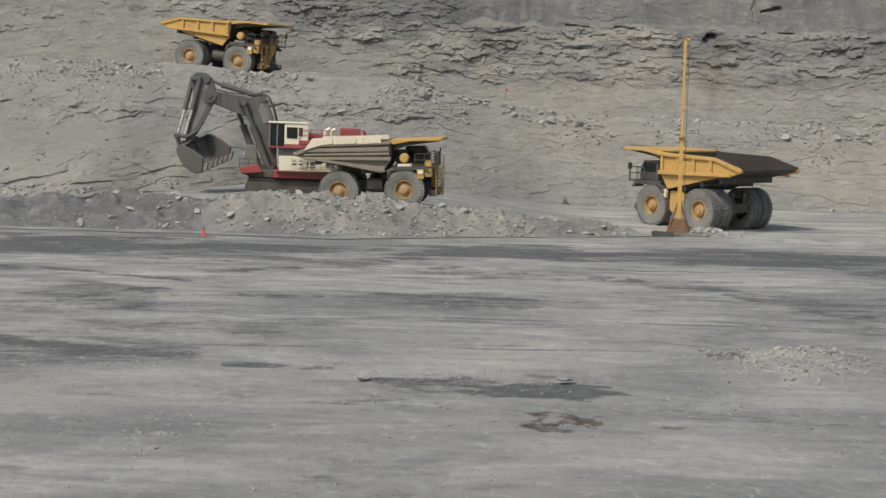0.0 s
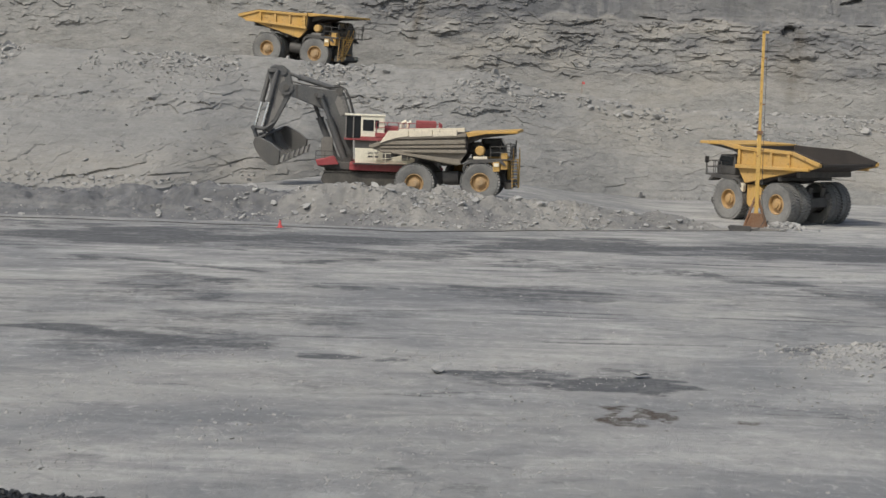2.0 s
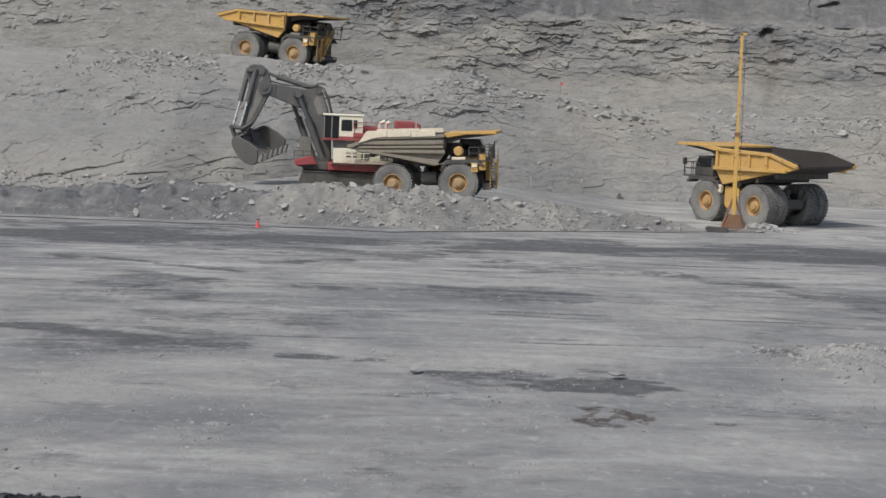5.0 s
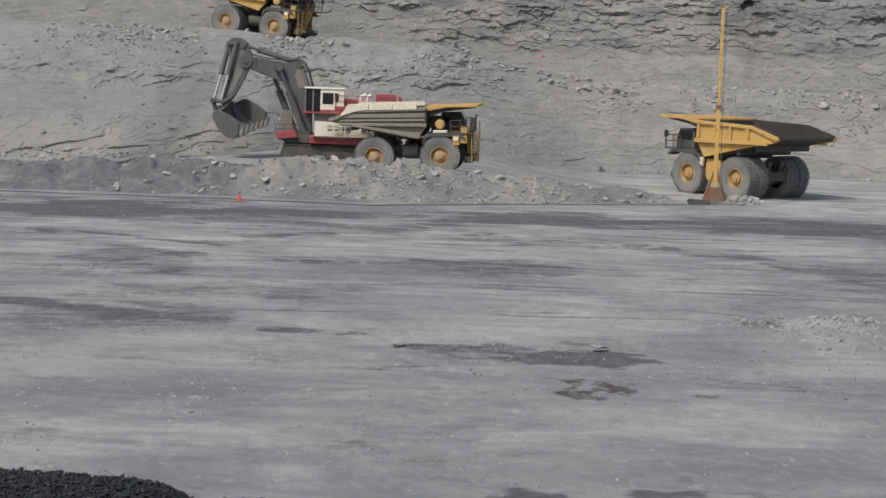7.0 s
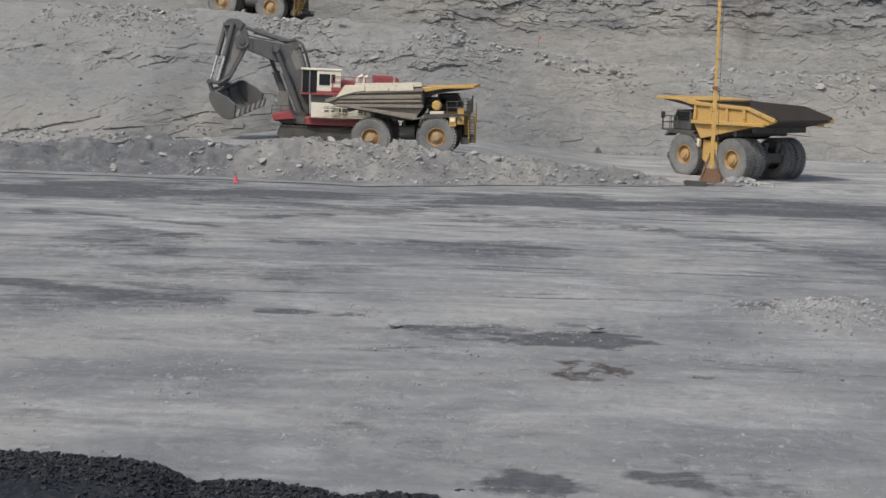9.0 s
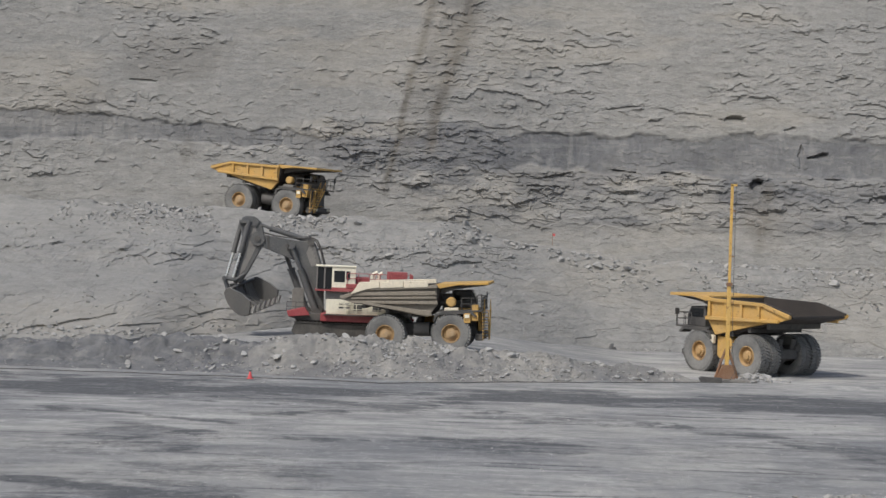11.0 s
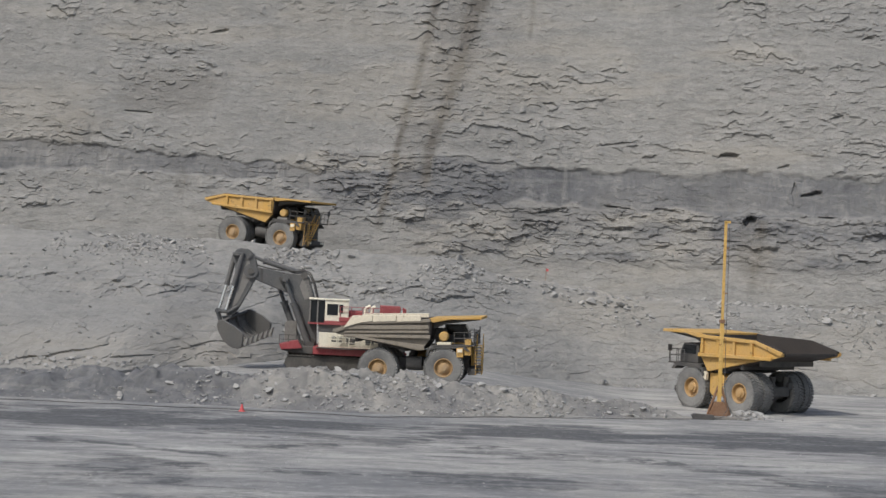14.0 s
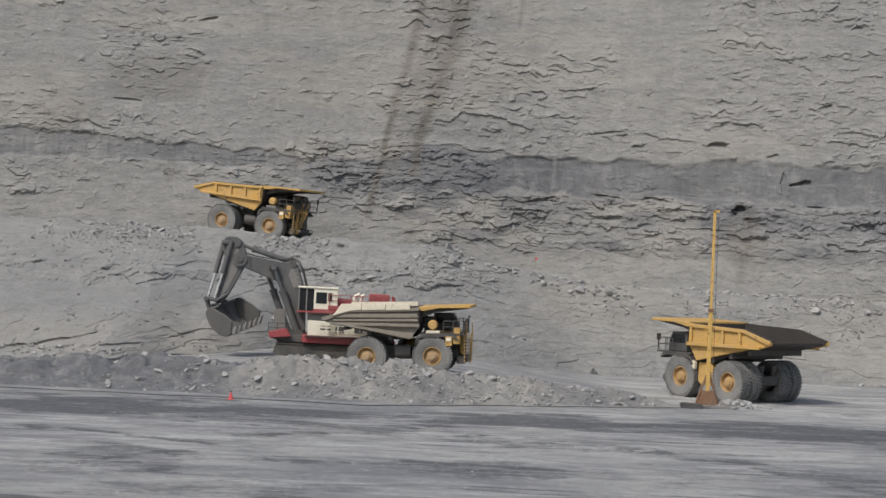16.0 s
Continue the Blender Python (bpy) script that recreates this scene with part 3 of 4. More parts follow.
# old spill tracks down the face, and damp patches
def track(x0, z0, x1, z1, w0, w1):
    t = np.clip((z0 - wz) / (z0 - z1), -0.6, 1)
    c = x0 + (x1 - x0) * t + 0.9 * (fbm(wz / 3.5, wz * 0, 3, int(x0 * 9 + 40)) - 0.5)
    w = w0 + (w1 - w0) * np.clip(t, 0, 1)
    return np.exp(-(((wx - c) / w) ** 2)) * (1 - step(z1 - 1.0, z1 - 3, wz)) * (wz > z1 - 3)
stain = 1.0 * track(2.2, 47.4, -4.2, 24.2, 1.5, 0.7) + 0.95 * track(-3.6, 47.1, -9.5, 18.8, 0.6, 0.45) + 0.6 * track(9.0, 48, 9.1, 44.5, 0.4, 0.3)
stain += 0.34 * track(-0.8, 47.0, -6.8, 24, 2.6, 1.3) + (wz < 19.5) * 0.45 * track(38.0, 19, 36.6, 13, 0.6, 0.5)
stain = stain * (0.5 + 0.9 * fbm(wx / 0.7, wz / 1.6, 4, 95)) * upface
patch = lambda cx, cz, rx, rz, k, s: k * blob(wx, wz, cx, cz, rx, rz, s, 0.5) * upface
stain = stain + patch(-37, 33.5, 6, 3, 0.35, 5) + patch(-49, 28, 4, 2.5, 0.3, 6) + patch(-35, 21.5, 0.8, 1.6, 0.4, 9) + patch(36.8, 14.5, 2.2, 3.2, 0.45, 7)
stain = stain + 0.12 * bench * step(0.5, 0.7, fbm(wx / 6, wy / 3, 3, 88))
ochre = 0.3 * step(0.5, 0.7, fbm(wx / 18, wz / 4, 4, 97)) + 0.35 * low_left
ochre = ochre * (1 - seam)
wall = sheet("highwall", wxx, wyy, wzz, M_WALL, {"seam": seam.clip(0, 1), "stain": stain.clip(0, 0.9), "ochre": ochre.clip(0, 0.7)}, True)
tagged(wall, "layered grey rock highwall with a dark coal seam", "rock face", kind="structure")


def on_wall(x, u):
    """Place on the built face near (x, u)."""
    i, j = np.searchsorted(wu1, u), np.searchsorted(wx1, x)
    return wxx[i, j], wyy[i, j], wzz[i, j]


r = random.Random(11)
places = []
while len(places) < 3800:
    x = r.uniform(-62, 62)
    u = r.choice((r.gauss(0.98, 0.06), r.gauss(0.95, 0.08), r.uniform(0.05, 1.0))) if x < 12 else r.choice((r.gauss(0.85, 0.16), r.uniform(0.9, 1.9)))
    if not 0.02 < u < (1.15 if x < 12 else 1.95) or fbm(x / 4.0, u * 5, 2, 12) < 0.45 + 0.05 * float(step(-16, -8, x)):
        continue
    px, py, pz = on_wall(x, u)
    places.append((px, py, pz + 0.05, min(1.7, r.lognormvariate(-1.25 if u > 0.92 else -1.65, 0.6))))
for _ in range(700):
    px, py, pz = on_wall(r.uniform(-60, 60), r.uniform(0.0, 0.12))
    places.append((px, py - 0.3, pz + 0.05, min(1.2, r.lognormvariate(-1.2, 0.5))))
tagged(scatter("slope_stones", places, M_ROCKS), "loose broken grey stones lying on the slope", "stones", kind="stuff")


# ---- the rubble windrow before the loading pad ----
def mound_height(x, y):
    crest = np.interp(x, (-70, -45, -33, -28, -24, -20, -18, -15, -9, -5, -1, 3, 6, 10, 13, 17, 19.5, 21), (1.9, 2.0, 2.5, 2.3, 2.8, 2.4, 2.5, 3.3, 3.25, 3.15, 2.85, 2.6, 2.4, 1.7, 1.0, 1.1, 0.5, 0.0))
    mid = np.interp(x, (-70, -22, -14, 0, 8, 14, 21), (157.5, 157.0, 156.2, 155.4, 157.5, 158.6, 158.8))
    w = np.interp(x, (-70, -20, -12, 8, 12, 21), (3.2, 3.6, 4.4, 3.8, 2.0, 1.4))
    d = (y - mid) / w
    base = np.where(d < 0, np.exp(-(d * 1.35) ** 2 * 1.3), np.exp(-(d * 1.3) ** 2))
    lump = 0.8 * (fbm(x / 2.8, y / 1.8, 4, 21) - 0.5) + 0.42 * (fbm(x / 0.8, y / 0.7, 4, 22) - 0.5)
    z = crest * base * (1 + 0.5 * lump) + lump * step(0.05, 0.4, base)
    behind = pad(x) * step(-0.2, 0.9, d)
    return np.maximum(z, behind * 0.98) - 0.12 * (1 - step(0.02, 0.12, base))


mx, my = np.meshgrid(np.arange(-70, 21.5, 0.18), np.arange(148.5, 164, 0.16))
mz = mound_height(mx, my)
dark = (1 - step(-19, -15, mx + 1.5 * (fbm(mx / 3, my / 2, 3, 23) - 0.5)))
dark_front = dark * (0.95 + 0.3 * step(1.2, 2.0, mz)) * (0.6 + 0.7 * fbm(mx / 3, my / 1.2, 4, 24))
dark_spots = 0.8 * blob(mx, my, -11.0, 151.2, 4.2, 1.7, 31) + 0.6 * blob(mx, my, 15.5, 157.6, 4.0, 1.8, 32) + 0.45 * blob(mx, my, -0.5, 152.6, 4.0, 2.0, 33) + 0.35 * step(0.5, 0.62, fbm(mx / 2.2, my / 1.6, 4, 34))
mound = sheet("rubble_windrow", mx, my, mz, M_MOUND, {"seam": (dark_front + dark_spots* 1.1).clip(0, 0.95), "stain": mx * 0, "ochre": 0.18 * (1 - dark) * fbm(mx / 4, my / 3, 3, 25)})
tagged(mound, "heaped windrow of grey rubble and dark spoil", "rubble", kind="structure")


# ---- haul trucks ----
def tyre_mesh(half):
    s = Shape()
    prof = [(0.80, -half * 0.55), (0.88, -half * 0.8), (1.25, -half), (1.58, -half * 0.97), (1.70, -half * 0.82), (1.73, 0),
            (1.70, half * 0.82), (1.58, half * 0.97), (1.25, half), (0.88, half * 0.8), (0.80, half * 0.55)]
    s.lathe(prof, 56)
    for k in range(40):
        a = 2 * math.pi * k / 40
        for side in (-1, 1):
            m = Matrix.Rotation(-a - side * 0.04, 4, "Y") @ Matrix.Translation((1.745, side * half * 0.5, 0)) @ Matrix.Rotation(side * 0.35, 4, "X")
            s.box((-0.09, -half * 0.45, -0.09), (0.06, half * 0.47, 0.09), m)
    return s.mesh("tyre")


def rim_mesh(out):
    """Dished rim; out is +1 where the outside faces +y."""
    s = Shape()
    s.lathe([(0.86, -0.45), (0.86, 0.42), (0.80, 0.46), (0.76, 0.40), (0.74, 0.14), (0.62, 0.10), (0.60, 0.16), (0.0001, 0.16), (0.0001, -0.45)] if out > 0 else
            [(0.86, 0.45), (0.86, -0.42), (0.80, -0.46), (0.76, -0.40), (0.74, -0.14), (0.62, -0.10), (0.60, -0.16), (0.0001, -0.16), (0.0001, 0.45)], 36)
    for k in range(16):
        a = 2 * math.pi * k / 16
        s.tube((0.66 * math.cos(a), out * 0.10, 0.66 * math.sin(a)), (0.66 * math.cos(a), out * 0.19, 0.66 * math.sin(a)), 0.045, seg=6)
    return s.mesh("rim")


def hub_mesh(out):
    s = Shape()
    s.lathe([(0.46, 0), (0.46, out * 0.30), (0.42, out * 0.36), (0.30, out * 0.38), (0.27, out * 0.50), (0.0001, out * 0.52), (0.0001, 0)], 28)
    return s.mesh("hub")


TYRE = tyre_mesh(0.56)
RIM = {1: rim_mesh(1), -1: rim_mesh(-1)}
HUB = {1: hub_mesh(1), -1: hub_mesh(-1)}


def rail(s, pts, z0, height, posts=True, r=0.035):
    """A guard rail over the given (x, y) corners."""
    for (a, b), (c, d) in zip(pts, pts[1:]):
        n = max(1, round(math.dist((a, b), (c, d)) / 1.1))
        for h in (height, height * 0.52):
            s.tube((a, b, z0 + h), (c, d, z0 + h), r, seg=6)
        for k in range(n + 1):
            x, y = a + (c - a) * k / n, b + (d - b) * k / n
            s.tube((x, y, z0), (x, y, z0 + height), r, seg=6)


def haul_truck(m, label, body_paint, sideboards, dusty=False, tall=1.0, tail=0.0):
    """Rigid mining truck, nose to +x, rear axle at the origin."""
    t = thing("haul_truck", m, label, "mining truck", "haul trucks in the pit")
    for x, y, inner in ((5.9, 2.78, 0), (5.9, -2.78, 0), (0, 3.1, 0), (0, -3.1, 0), (0, 1.8, 1), (0, -1.8, 1)):
        out = 1 if y > 0 else -1
        w = part("wheel", Shape().tube((0, -0.5 * out, 0), (0, 0.05 * out, 0), 0.62, seg=20), M_DARK, t)
        w.location = (x, y, 1.8)
        part("tyre", TYRE, M_TYRE, w, "dusty grey rubber tyre with lugs")
        if not inner:
            part("rim", RIM[out], M_RIM, w, "yellow dished wheel rim")
            part("hub", HUB[out], M_RIM, w)
    # chassis
    s = Shape()
    for y in (-1.05, 1.05):
        s.prism([(-1.5, 2.2), (-1.5, 2.75), (2.5, 2.65), (8.0, 2.4), (8.2, 1.5), (6.5, 1.45), (3.0, 1.5), (1.2, 1.75)], y - 0.25, y + 0.25)
    for x in (-1.2, 2.2, 4.4, 7.6):
        s.box((x - 0.25, -1.0, 1.6), (x + 0.25, 1.0, 2.4))
    part("chassis_frame", s, M_DARK, t, "", 0.05)
    s = Shape().tube((0, -2.6, 1.8), (0, 2.6, 1.8), 0.55, seg=20).tube((0, 0, 1.8), (1.4, 0, 1.9), 0.75, 0.45, 20)
    s.lathe([(0.2, -0.8), (0.7, -0.6), (0.92, -0.2), (0.92, 0.2), (0.7, 0.6), (0.2, 0.8)], 24)
    s.v = [(x, y, z + (1.8 if i >= len(s.v) - 24 * 6 else 0)) for i, (x, y, z) in enumerate(s.v)]
    part("rear_axle", s, M_DARK, t)
    part("front_axle", Shape().box((5.5, -2.3, 1.5), (6.3, 2.3, 2.1)), M_DARK, t, "", 0.08)
    for y in (-1.55, 1.55):
        part("suspension_strut", Shape().tube((5.9, y, 1.7), (5.6, y, 3.7), 0.24, 0.30, 14), M_YELLOW, t)
        part("suspension_strut", Shape().tube((-0.9, y * 0.5, 1.9), (-1.2, y * 0.5, 3.3), 0.2, 0.25, 14), M_DARK, t)
        part("hoist_cylinder", Shape().tube((2.4, y * 0.95, 1.6), (2.9, y * 0.95, 3.1), 0.23, seg=14).tube((2.9, y * 0.95, 3.1), (3.1, y * 0.95, 3.9), 0.15, seg=12), M_DARK, t)
    # tanks between the axles
    part("fuel_tank", Shape().prism([(2.3, 1.45), (2.3, 2.9), (2.6, 3.2), (4.0, 3.2), (4.0, 1.6), (3.7, 1.3), (2.5, 1.3)], 1.75, 2.95), M_YELLOW, t, "yellow boxy tank", 0.06)
    part("hydraulic_tank", Shape().tube((2.5, -2.2, 2.2), (3.9, -2.2, 2.2), 0.62, seg=20), M_DARK, t)
    # engine and nose
    part("engine", Shape().box((4.9, -1.0, 1.9), (8.1, 1.0, 3.7)), M_DARK, t, "", 0.1)
    part("bonnet", Shape().prism([(5.6, 3.7), (5.6, 4.0), (8.2, 3.9), (8.5, 3.7), (8.5, 1.9), (8.2, 1.9), (8.2, 3.6)], -1.25, 1.25), M_YELLOW, t, "", 0.05)
    g = part("radiator_grille", Shape().box((8.5, -1.1, 2.0), (8.58, 1.1, 3.55)), M_DARK, t)
    for k in range(9):
        part("grille_bar", Shape().box((8.58, -1.1, 2.1 + 0.16 * k), (8.63, 1.1, 2.16 + 0.16 * k)), M_DARK, g)
    part("bumper", Shape().prism([(8.0, 1.1), (8.0, 1.75), (8.9, 1.75), (8.95, 1.35), (8.7, 1.1)], -2.3, 2.3), M_DARK, t, "", 0.06)
    for y in (-1.9, -1.4, 1.4, 1.9):
        part("headlight", Shape().tube((8.86, y, 1.56), (9.0, y, 1.56), 0.14, seg=12), M_WHITE, t)
    # deck, stairs and rails
    part("deck", Shape().box((4.75, -3.3, 3.72), (8.75, 3.3, 3.86)), M_DARK, t, "", 0.02)
    for side in (-1, 1):
        part("mudguard", Shape().prism([(4.3, 2.9), (4.5, 3.55), (5.1, 3.72), (7.9, 3.72), (8.3, 3.3), (8.1, 3.25), (7.7, 3.55), (5.2, 3.55), (4.7, 3.4), (4.5, 2.9)], side * 2.2, side * 3.35), M_DARK, t)
    s = Shape()
    rail(s, [(6.9, -3.25), (8.7, -3.25), (8.7, 3.25), (6.9, 3.25)], 3.86, 1.1)
    part("guard_rail", s, M_DARK, t)
    stair = part("stairway", Shape().box((8.72, -3.0, 1.2), (8.8, -2.9, 3.8)).box((9.25, -3.0, 1.2), (9.33, -2.9, 3.8)), M_YELLOW, t, "yellow access stairs on the nose")
    for k in range(9):
        part("tread", Shape().box((8.74, -3.35, 1.3 + 0.29 * k), (9.3, -2.5, 1.34 + 0.29 * k)), M_DARK, stair)
    a, b = Vector((9.05, -2.7, 1.3)), Vector((9.05, -0.6, 3.85))
    s = Shape()
    for dx in (-0.28, 0.28):
        s.tube(a + Vector((dx, 0, 0)), b + Vector((dx, 0, 0)), 0.06, seg=6).tube(a + Vector((dx, 0, 0.9)), b + Vector((dx, 0, 0.9)), 0.035, seg=6)
        for k in range(5):
            p = a.lerp(b, k / 4) + Vector((dx, 0, 0))
            s.tube(p, p + Vector((0, 0, 0.9)), 0.03, seg=6)
    d = part("diagonal_stairway", s, M_YELLOW, t)
    for k in range(9):
        p = a.lerp(b, (k + 0.5) / 9)
        part("tread", Shape().box((p.x - 0.28, p.y - 0.13, p.z - 0.03), (p.x + 0.28, p.y + 0.13, p.z + 0.03)), M_YELLOW, d)
    # side equipment over the wheels
    for side in (-1,):
        part("air_cleaner", Shape().lathe([(0.0001, -0.42), (0.34, -0.40), (0.44, -0.25), (0.44, 0.22), (0.34, 0.4), (0.0001, 0.45)], 24, 0), M_YELLOW, t, "round yellow air cleaner").location = (5.95, side * 2.85, 4.62)
        part("air_pipe", Shape().tube((5.95, side * 2.5, 4.62), (5.0, side * 1.8, 4.5), 0.2, seg=12), M_DARK, t)
    part("grid_box", Shape().box((5.35, -3.3, 3.86), (6.6, -2.3, 4.1)), M_BOARD if dusty else M_GREYPANEL, t, "", 0.04)
    part("cabinet", Shape().box((7.75, -3.2, 2.9), (8.4, -2.3, 4.35)), M_YELLOW, t, "yellow equipment cabinet", 0.06)
    part("service_panel", Shape().box((7.1, -3.38, 2.75), (7.7, -3.3, 3.6)).box((7.2, -3.42, 3.25), (7.6, -3.38, 3.5)), M_YELLOW, t, "", 0.03)
    part("logo_plate", Shape().box((7.18, -3.46, 3.2), (7.62, -3.425, 3.5)), M_WHITE, t, "small white emblem plate")
    part("mud_flap", Shape().prism([(4.15, 2.55), (4.1, 3.15), (4.4, 3.3), (4.5, 2.8)], 3.0, 3.3), M_BOARD, t, "pale mud flap")
    for k in range(6):
        part("engine_pipe", Shape().tube((5.2 + 0.42 * k, -1.25 - 0.25 * (k % 2), 2.4), (5.3 + 0.42 * k, -1.5, 3.65), 0.09, seg=8), M_YELLOW if k % 3 == 0 else M_GREYPANEL, t)
    part("exhaust_stack", Shape().box((5.0, -1.4, 3.86), (5.9, 0.2, 5.3)), M_DARK, t, "", 0.1)
    cab = part("cab", Shape().prism([(5.7, 3.86), (5.7, 5.55), (7.5, 5.55), (7.9, 4.8), (7.9, 3.86)], 0.75, 2.75), M_DARK, t, "dark operator cab", 0.06)
    part("side_window", Shape().prism([(5.95, 4.65), (5.95, 5.4), (7.4, 5.4), (7.65, 4.85), (7.65, 4.65)], 2.76, 2.79), M_GLASS, cab)
    part("windscreen", Shape().prism([(7.53, 5.5), (7.56, 5.5), (7.94, 4.8), (7.91, 4.8)], 0.9, 2.6), M_GLASS, cab)
    part("side_window", Shape().prism([(5.95, 4.65), (5.95, 5.4), (7.4, 5.4), (7.65, 4.85), (7.65, 4.65)], 0.71, 0.74), M_GLASS, cab)
    for y in (-3.2, 3.2):
        s = Shape().tube((8.6, y, 3.86), (8.75, y, 5.3), 0.035, seg=6).box((8.68, y - 0.22, 4.75), (8.76, y + 0.22, 5.3))
        part("mirror", s, M_DARK, t)
    # dump body
    def tallen(outline):
        return [(x - tail * min(1.0, max(0.0, -(x + 1.0) / 2.5)), z if z < 3.3 else 3.3 + (z - 3.3) * tall) for x, z in outline]
    bed = part("dump_body", Shape().prism(tallen([(-3.9, 5.02), (-3.9, 5.22), (-1.2, 4.75), (3.6, 3.75), (4.55, 4.5), (4.75, 4.4), (3.9, 3.35), (2.6, 3.3), (-1.4, 4.35)]), -2.99, 2.99), M_BED, t, "dark worn steel dump body", 0.03)
    low = [(-2.9, 4.78), (-1.4, 4.45), (3.9, 3.32), (4.75, 4.4), (4.7, 4.62)]
    for side in (-1, 1):
        y0, y1 = side * 3.25, side * 3.45
        top = [(-3.95, 5.25), (-3.95, 5.0), (-2.9, 4.7), (4.7, 4.55), (4.75, 6.15), (3.9, 6.05), (-1.5, 5.95)]
        # under sideboards the panel's colour carries the shade seen between the bands
        panel = part("side_panel", Shape().prism(tallen(top), y0, y1), M_GAP_SHADE if sideboards else body_paint, bed, "", 0.02)
        part("lower_side_panel", Shape().prism(tallen(low), side * 3.0, side * 3.36), body_paint, bed, "", 0.02)
        part("side_rail", Shape().prism(tallen([(-3.0, 4.62), (-3.0, 4.86), (4.8, 4.72), (4.8, 4.42)]), side * 3.45, side * 3.72), body_paint, bed, "", 0.04)
        part("top_rail", Shape().prism(tallen([(-1.6, 5.76), (-1.5, 6.02), (3.9, 6.12), (4.8, 6.22), (4.8, 5.9), (3.9, 5.84)]), side * 3.45, side * 3.68), body_paint, bed, "", 0.04)
        part("tail_rail", Shape().prism(tallen([(-4.0, 5.05), (-4.0, 5.3), (-1.5, 6.02), (-1.35, 5.8), (-3.7, 5.02)]), side * 3.45, side * 3.62), body_paint, bed, "", 0.03)
        liner = [(-3.98, 5.38), (-3.9, 5.05), (-2.9, 4.82), (4.6, 4.66), (4.65, 6.22), (3.9, 6.16), (-1.5, 6.07)]
        part("liner", Shape().prism(tallen(liner), side * 3.2, side * 3.40), M_BED, bed, "dark worn inner lining")
        for x in () if sideboards else (-1.15, 0.75, 2.6, 4.45):
            part("rib", Shape().prism(tallen([(x - 0.16, 4.75), (x - 0.12, 5.85), (x + 0.12, 5.88), (x + 0.20, 4.72)]), side * 3.45, side * 3.66), body_paint, bed, "", 0.03)
        if sideboards:
            for a, b in ((-2.35, -0.4), (-0.36, 1.75), (1.79, 3.95)):
                za, zb = (6.0, 6.0)
                out = [(a, za - 0.05), (b, zb - 0.0), (b, 6.52), (a + (0.25 if a < -2 else 0), 6.52)]
                if a < -2:
                    out = [(-3.0, 5.45), (-1.4, 5.9), (b, 6.0), (b, 6.52), (-2.2, 6.52)]
                part("sideboard", Shape().prism(tallen(out), side * 3.30, side * 3.74), M_BOARD, bed, "cream painted sideboard", 0.03)
            for za, zb in ((5.3, 5.62), (4.98, 5.14)):
                part("body_band", Shape().prism(tallen([(-3.0, za), (-3.0, zb), (4.6, zb + 0.02), (4.7, za - 0.05)]), side * 3.45, side * 3.6), M_CLAY, bed, "", 0.03)
            part("deflector", Shape().prism(tallen([(-1.9, 4.55), (-1.9, 4.72), (4.2, 3.85), (4.3, 3.45), (4.0, 3.45)]), side * 3.72, side * 3.95), M_CLAY, bed, "pale dusty deflector plank", 0.02)
    front = part("front_wall", Shape().prism(tallen([(4.55, 4.4), (4.75, 4.35), (4.95, 6.12), (4.7, 6.12)]), -3.3, 3.3), M_BED, bed)
    part("canopy", Shape().prism(tallen([(4.7, 6.08), (4.7, 6.26), (9.35, 6.34), (9.4, 6.12), (6.6, 6.12), (5.0, 5.85)]), -3.5, 3.5), M_YELLOW, bed, "yellow canopy over the cab", 0.03)
    for y in (-2.6, -0.9, 0.9, 2.6):
        part("canopy_rib", Shape().prism(tallen([(4.95, 5.3), (5.1, 5.9), (9.2, 6.13), (9.2, 6.05), (6.2, 5.72)]), y - 0.09, y + 0.09), M_DARK, bed)
    for x in (-1.9, 0.2, 2.2):
        z = 4.55 - (x + 1.4) * 0.21
        part("cross_beam", Shape().box((x - 0.18, -3.1, z - 0.5), (x + 0.18, 3.1, z - 0.02)), M_DARK, bed, "", 0.04)
    return t


def place_truck(rear, front, lean=0.0):
    """Pose from the ground points under the two axles."""
    a, b = Vector(rear), Vector(front)
    x = (b - a).normalized()
    y = Vector((0, 0, 1)).cross(x).normalized()
    m = Matrix((x, y, x.cross(y))).transposed().to_4x4()
    return Matrix.Translation(a) @ m @ Matrix.Rotation(radians(lean), 4, "X")


truck_loading = haul_truck(place_truck((-6.05, 165.45, 1.32), (-0.1, 164.9, 1.59)), "dusty haul truck with grey body and cream sideboards beside the shovel", M_CLAY, True, True)
truck_parked = haul_truck(place_truck((30.92, 175.35, -0.63), (26.82, 180.76, -0.58)) @ Matrix.Scale(1.15, 4), "large yellow haul truck parked on the floor, dark empty body", M_YELLOW, False, tall=1.1, tail=0.6)
truck_ramp = haul_truck(place_truck((-25.6, 220.95, 13.56), (-19.75, 218.75, 13.04)) @ Matrix.Scale(1.05, 4), "yellow haul truck descending the dusty bench ramp", M_YELLOW, False)


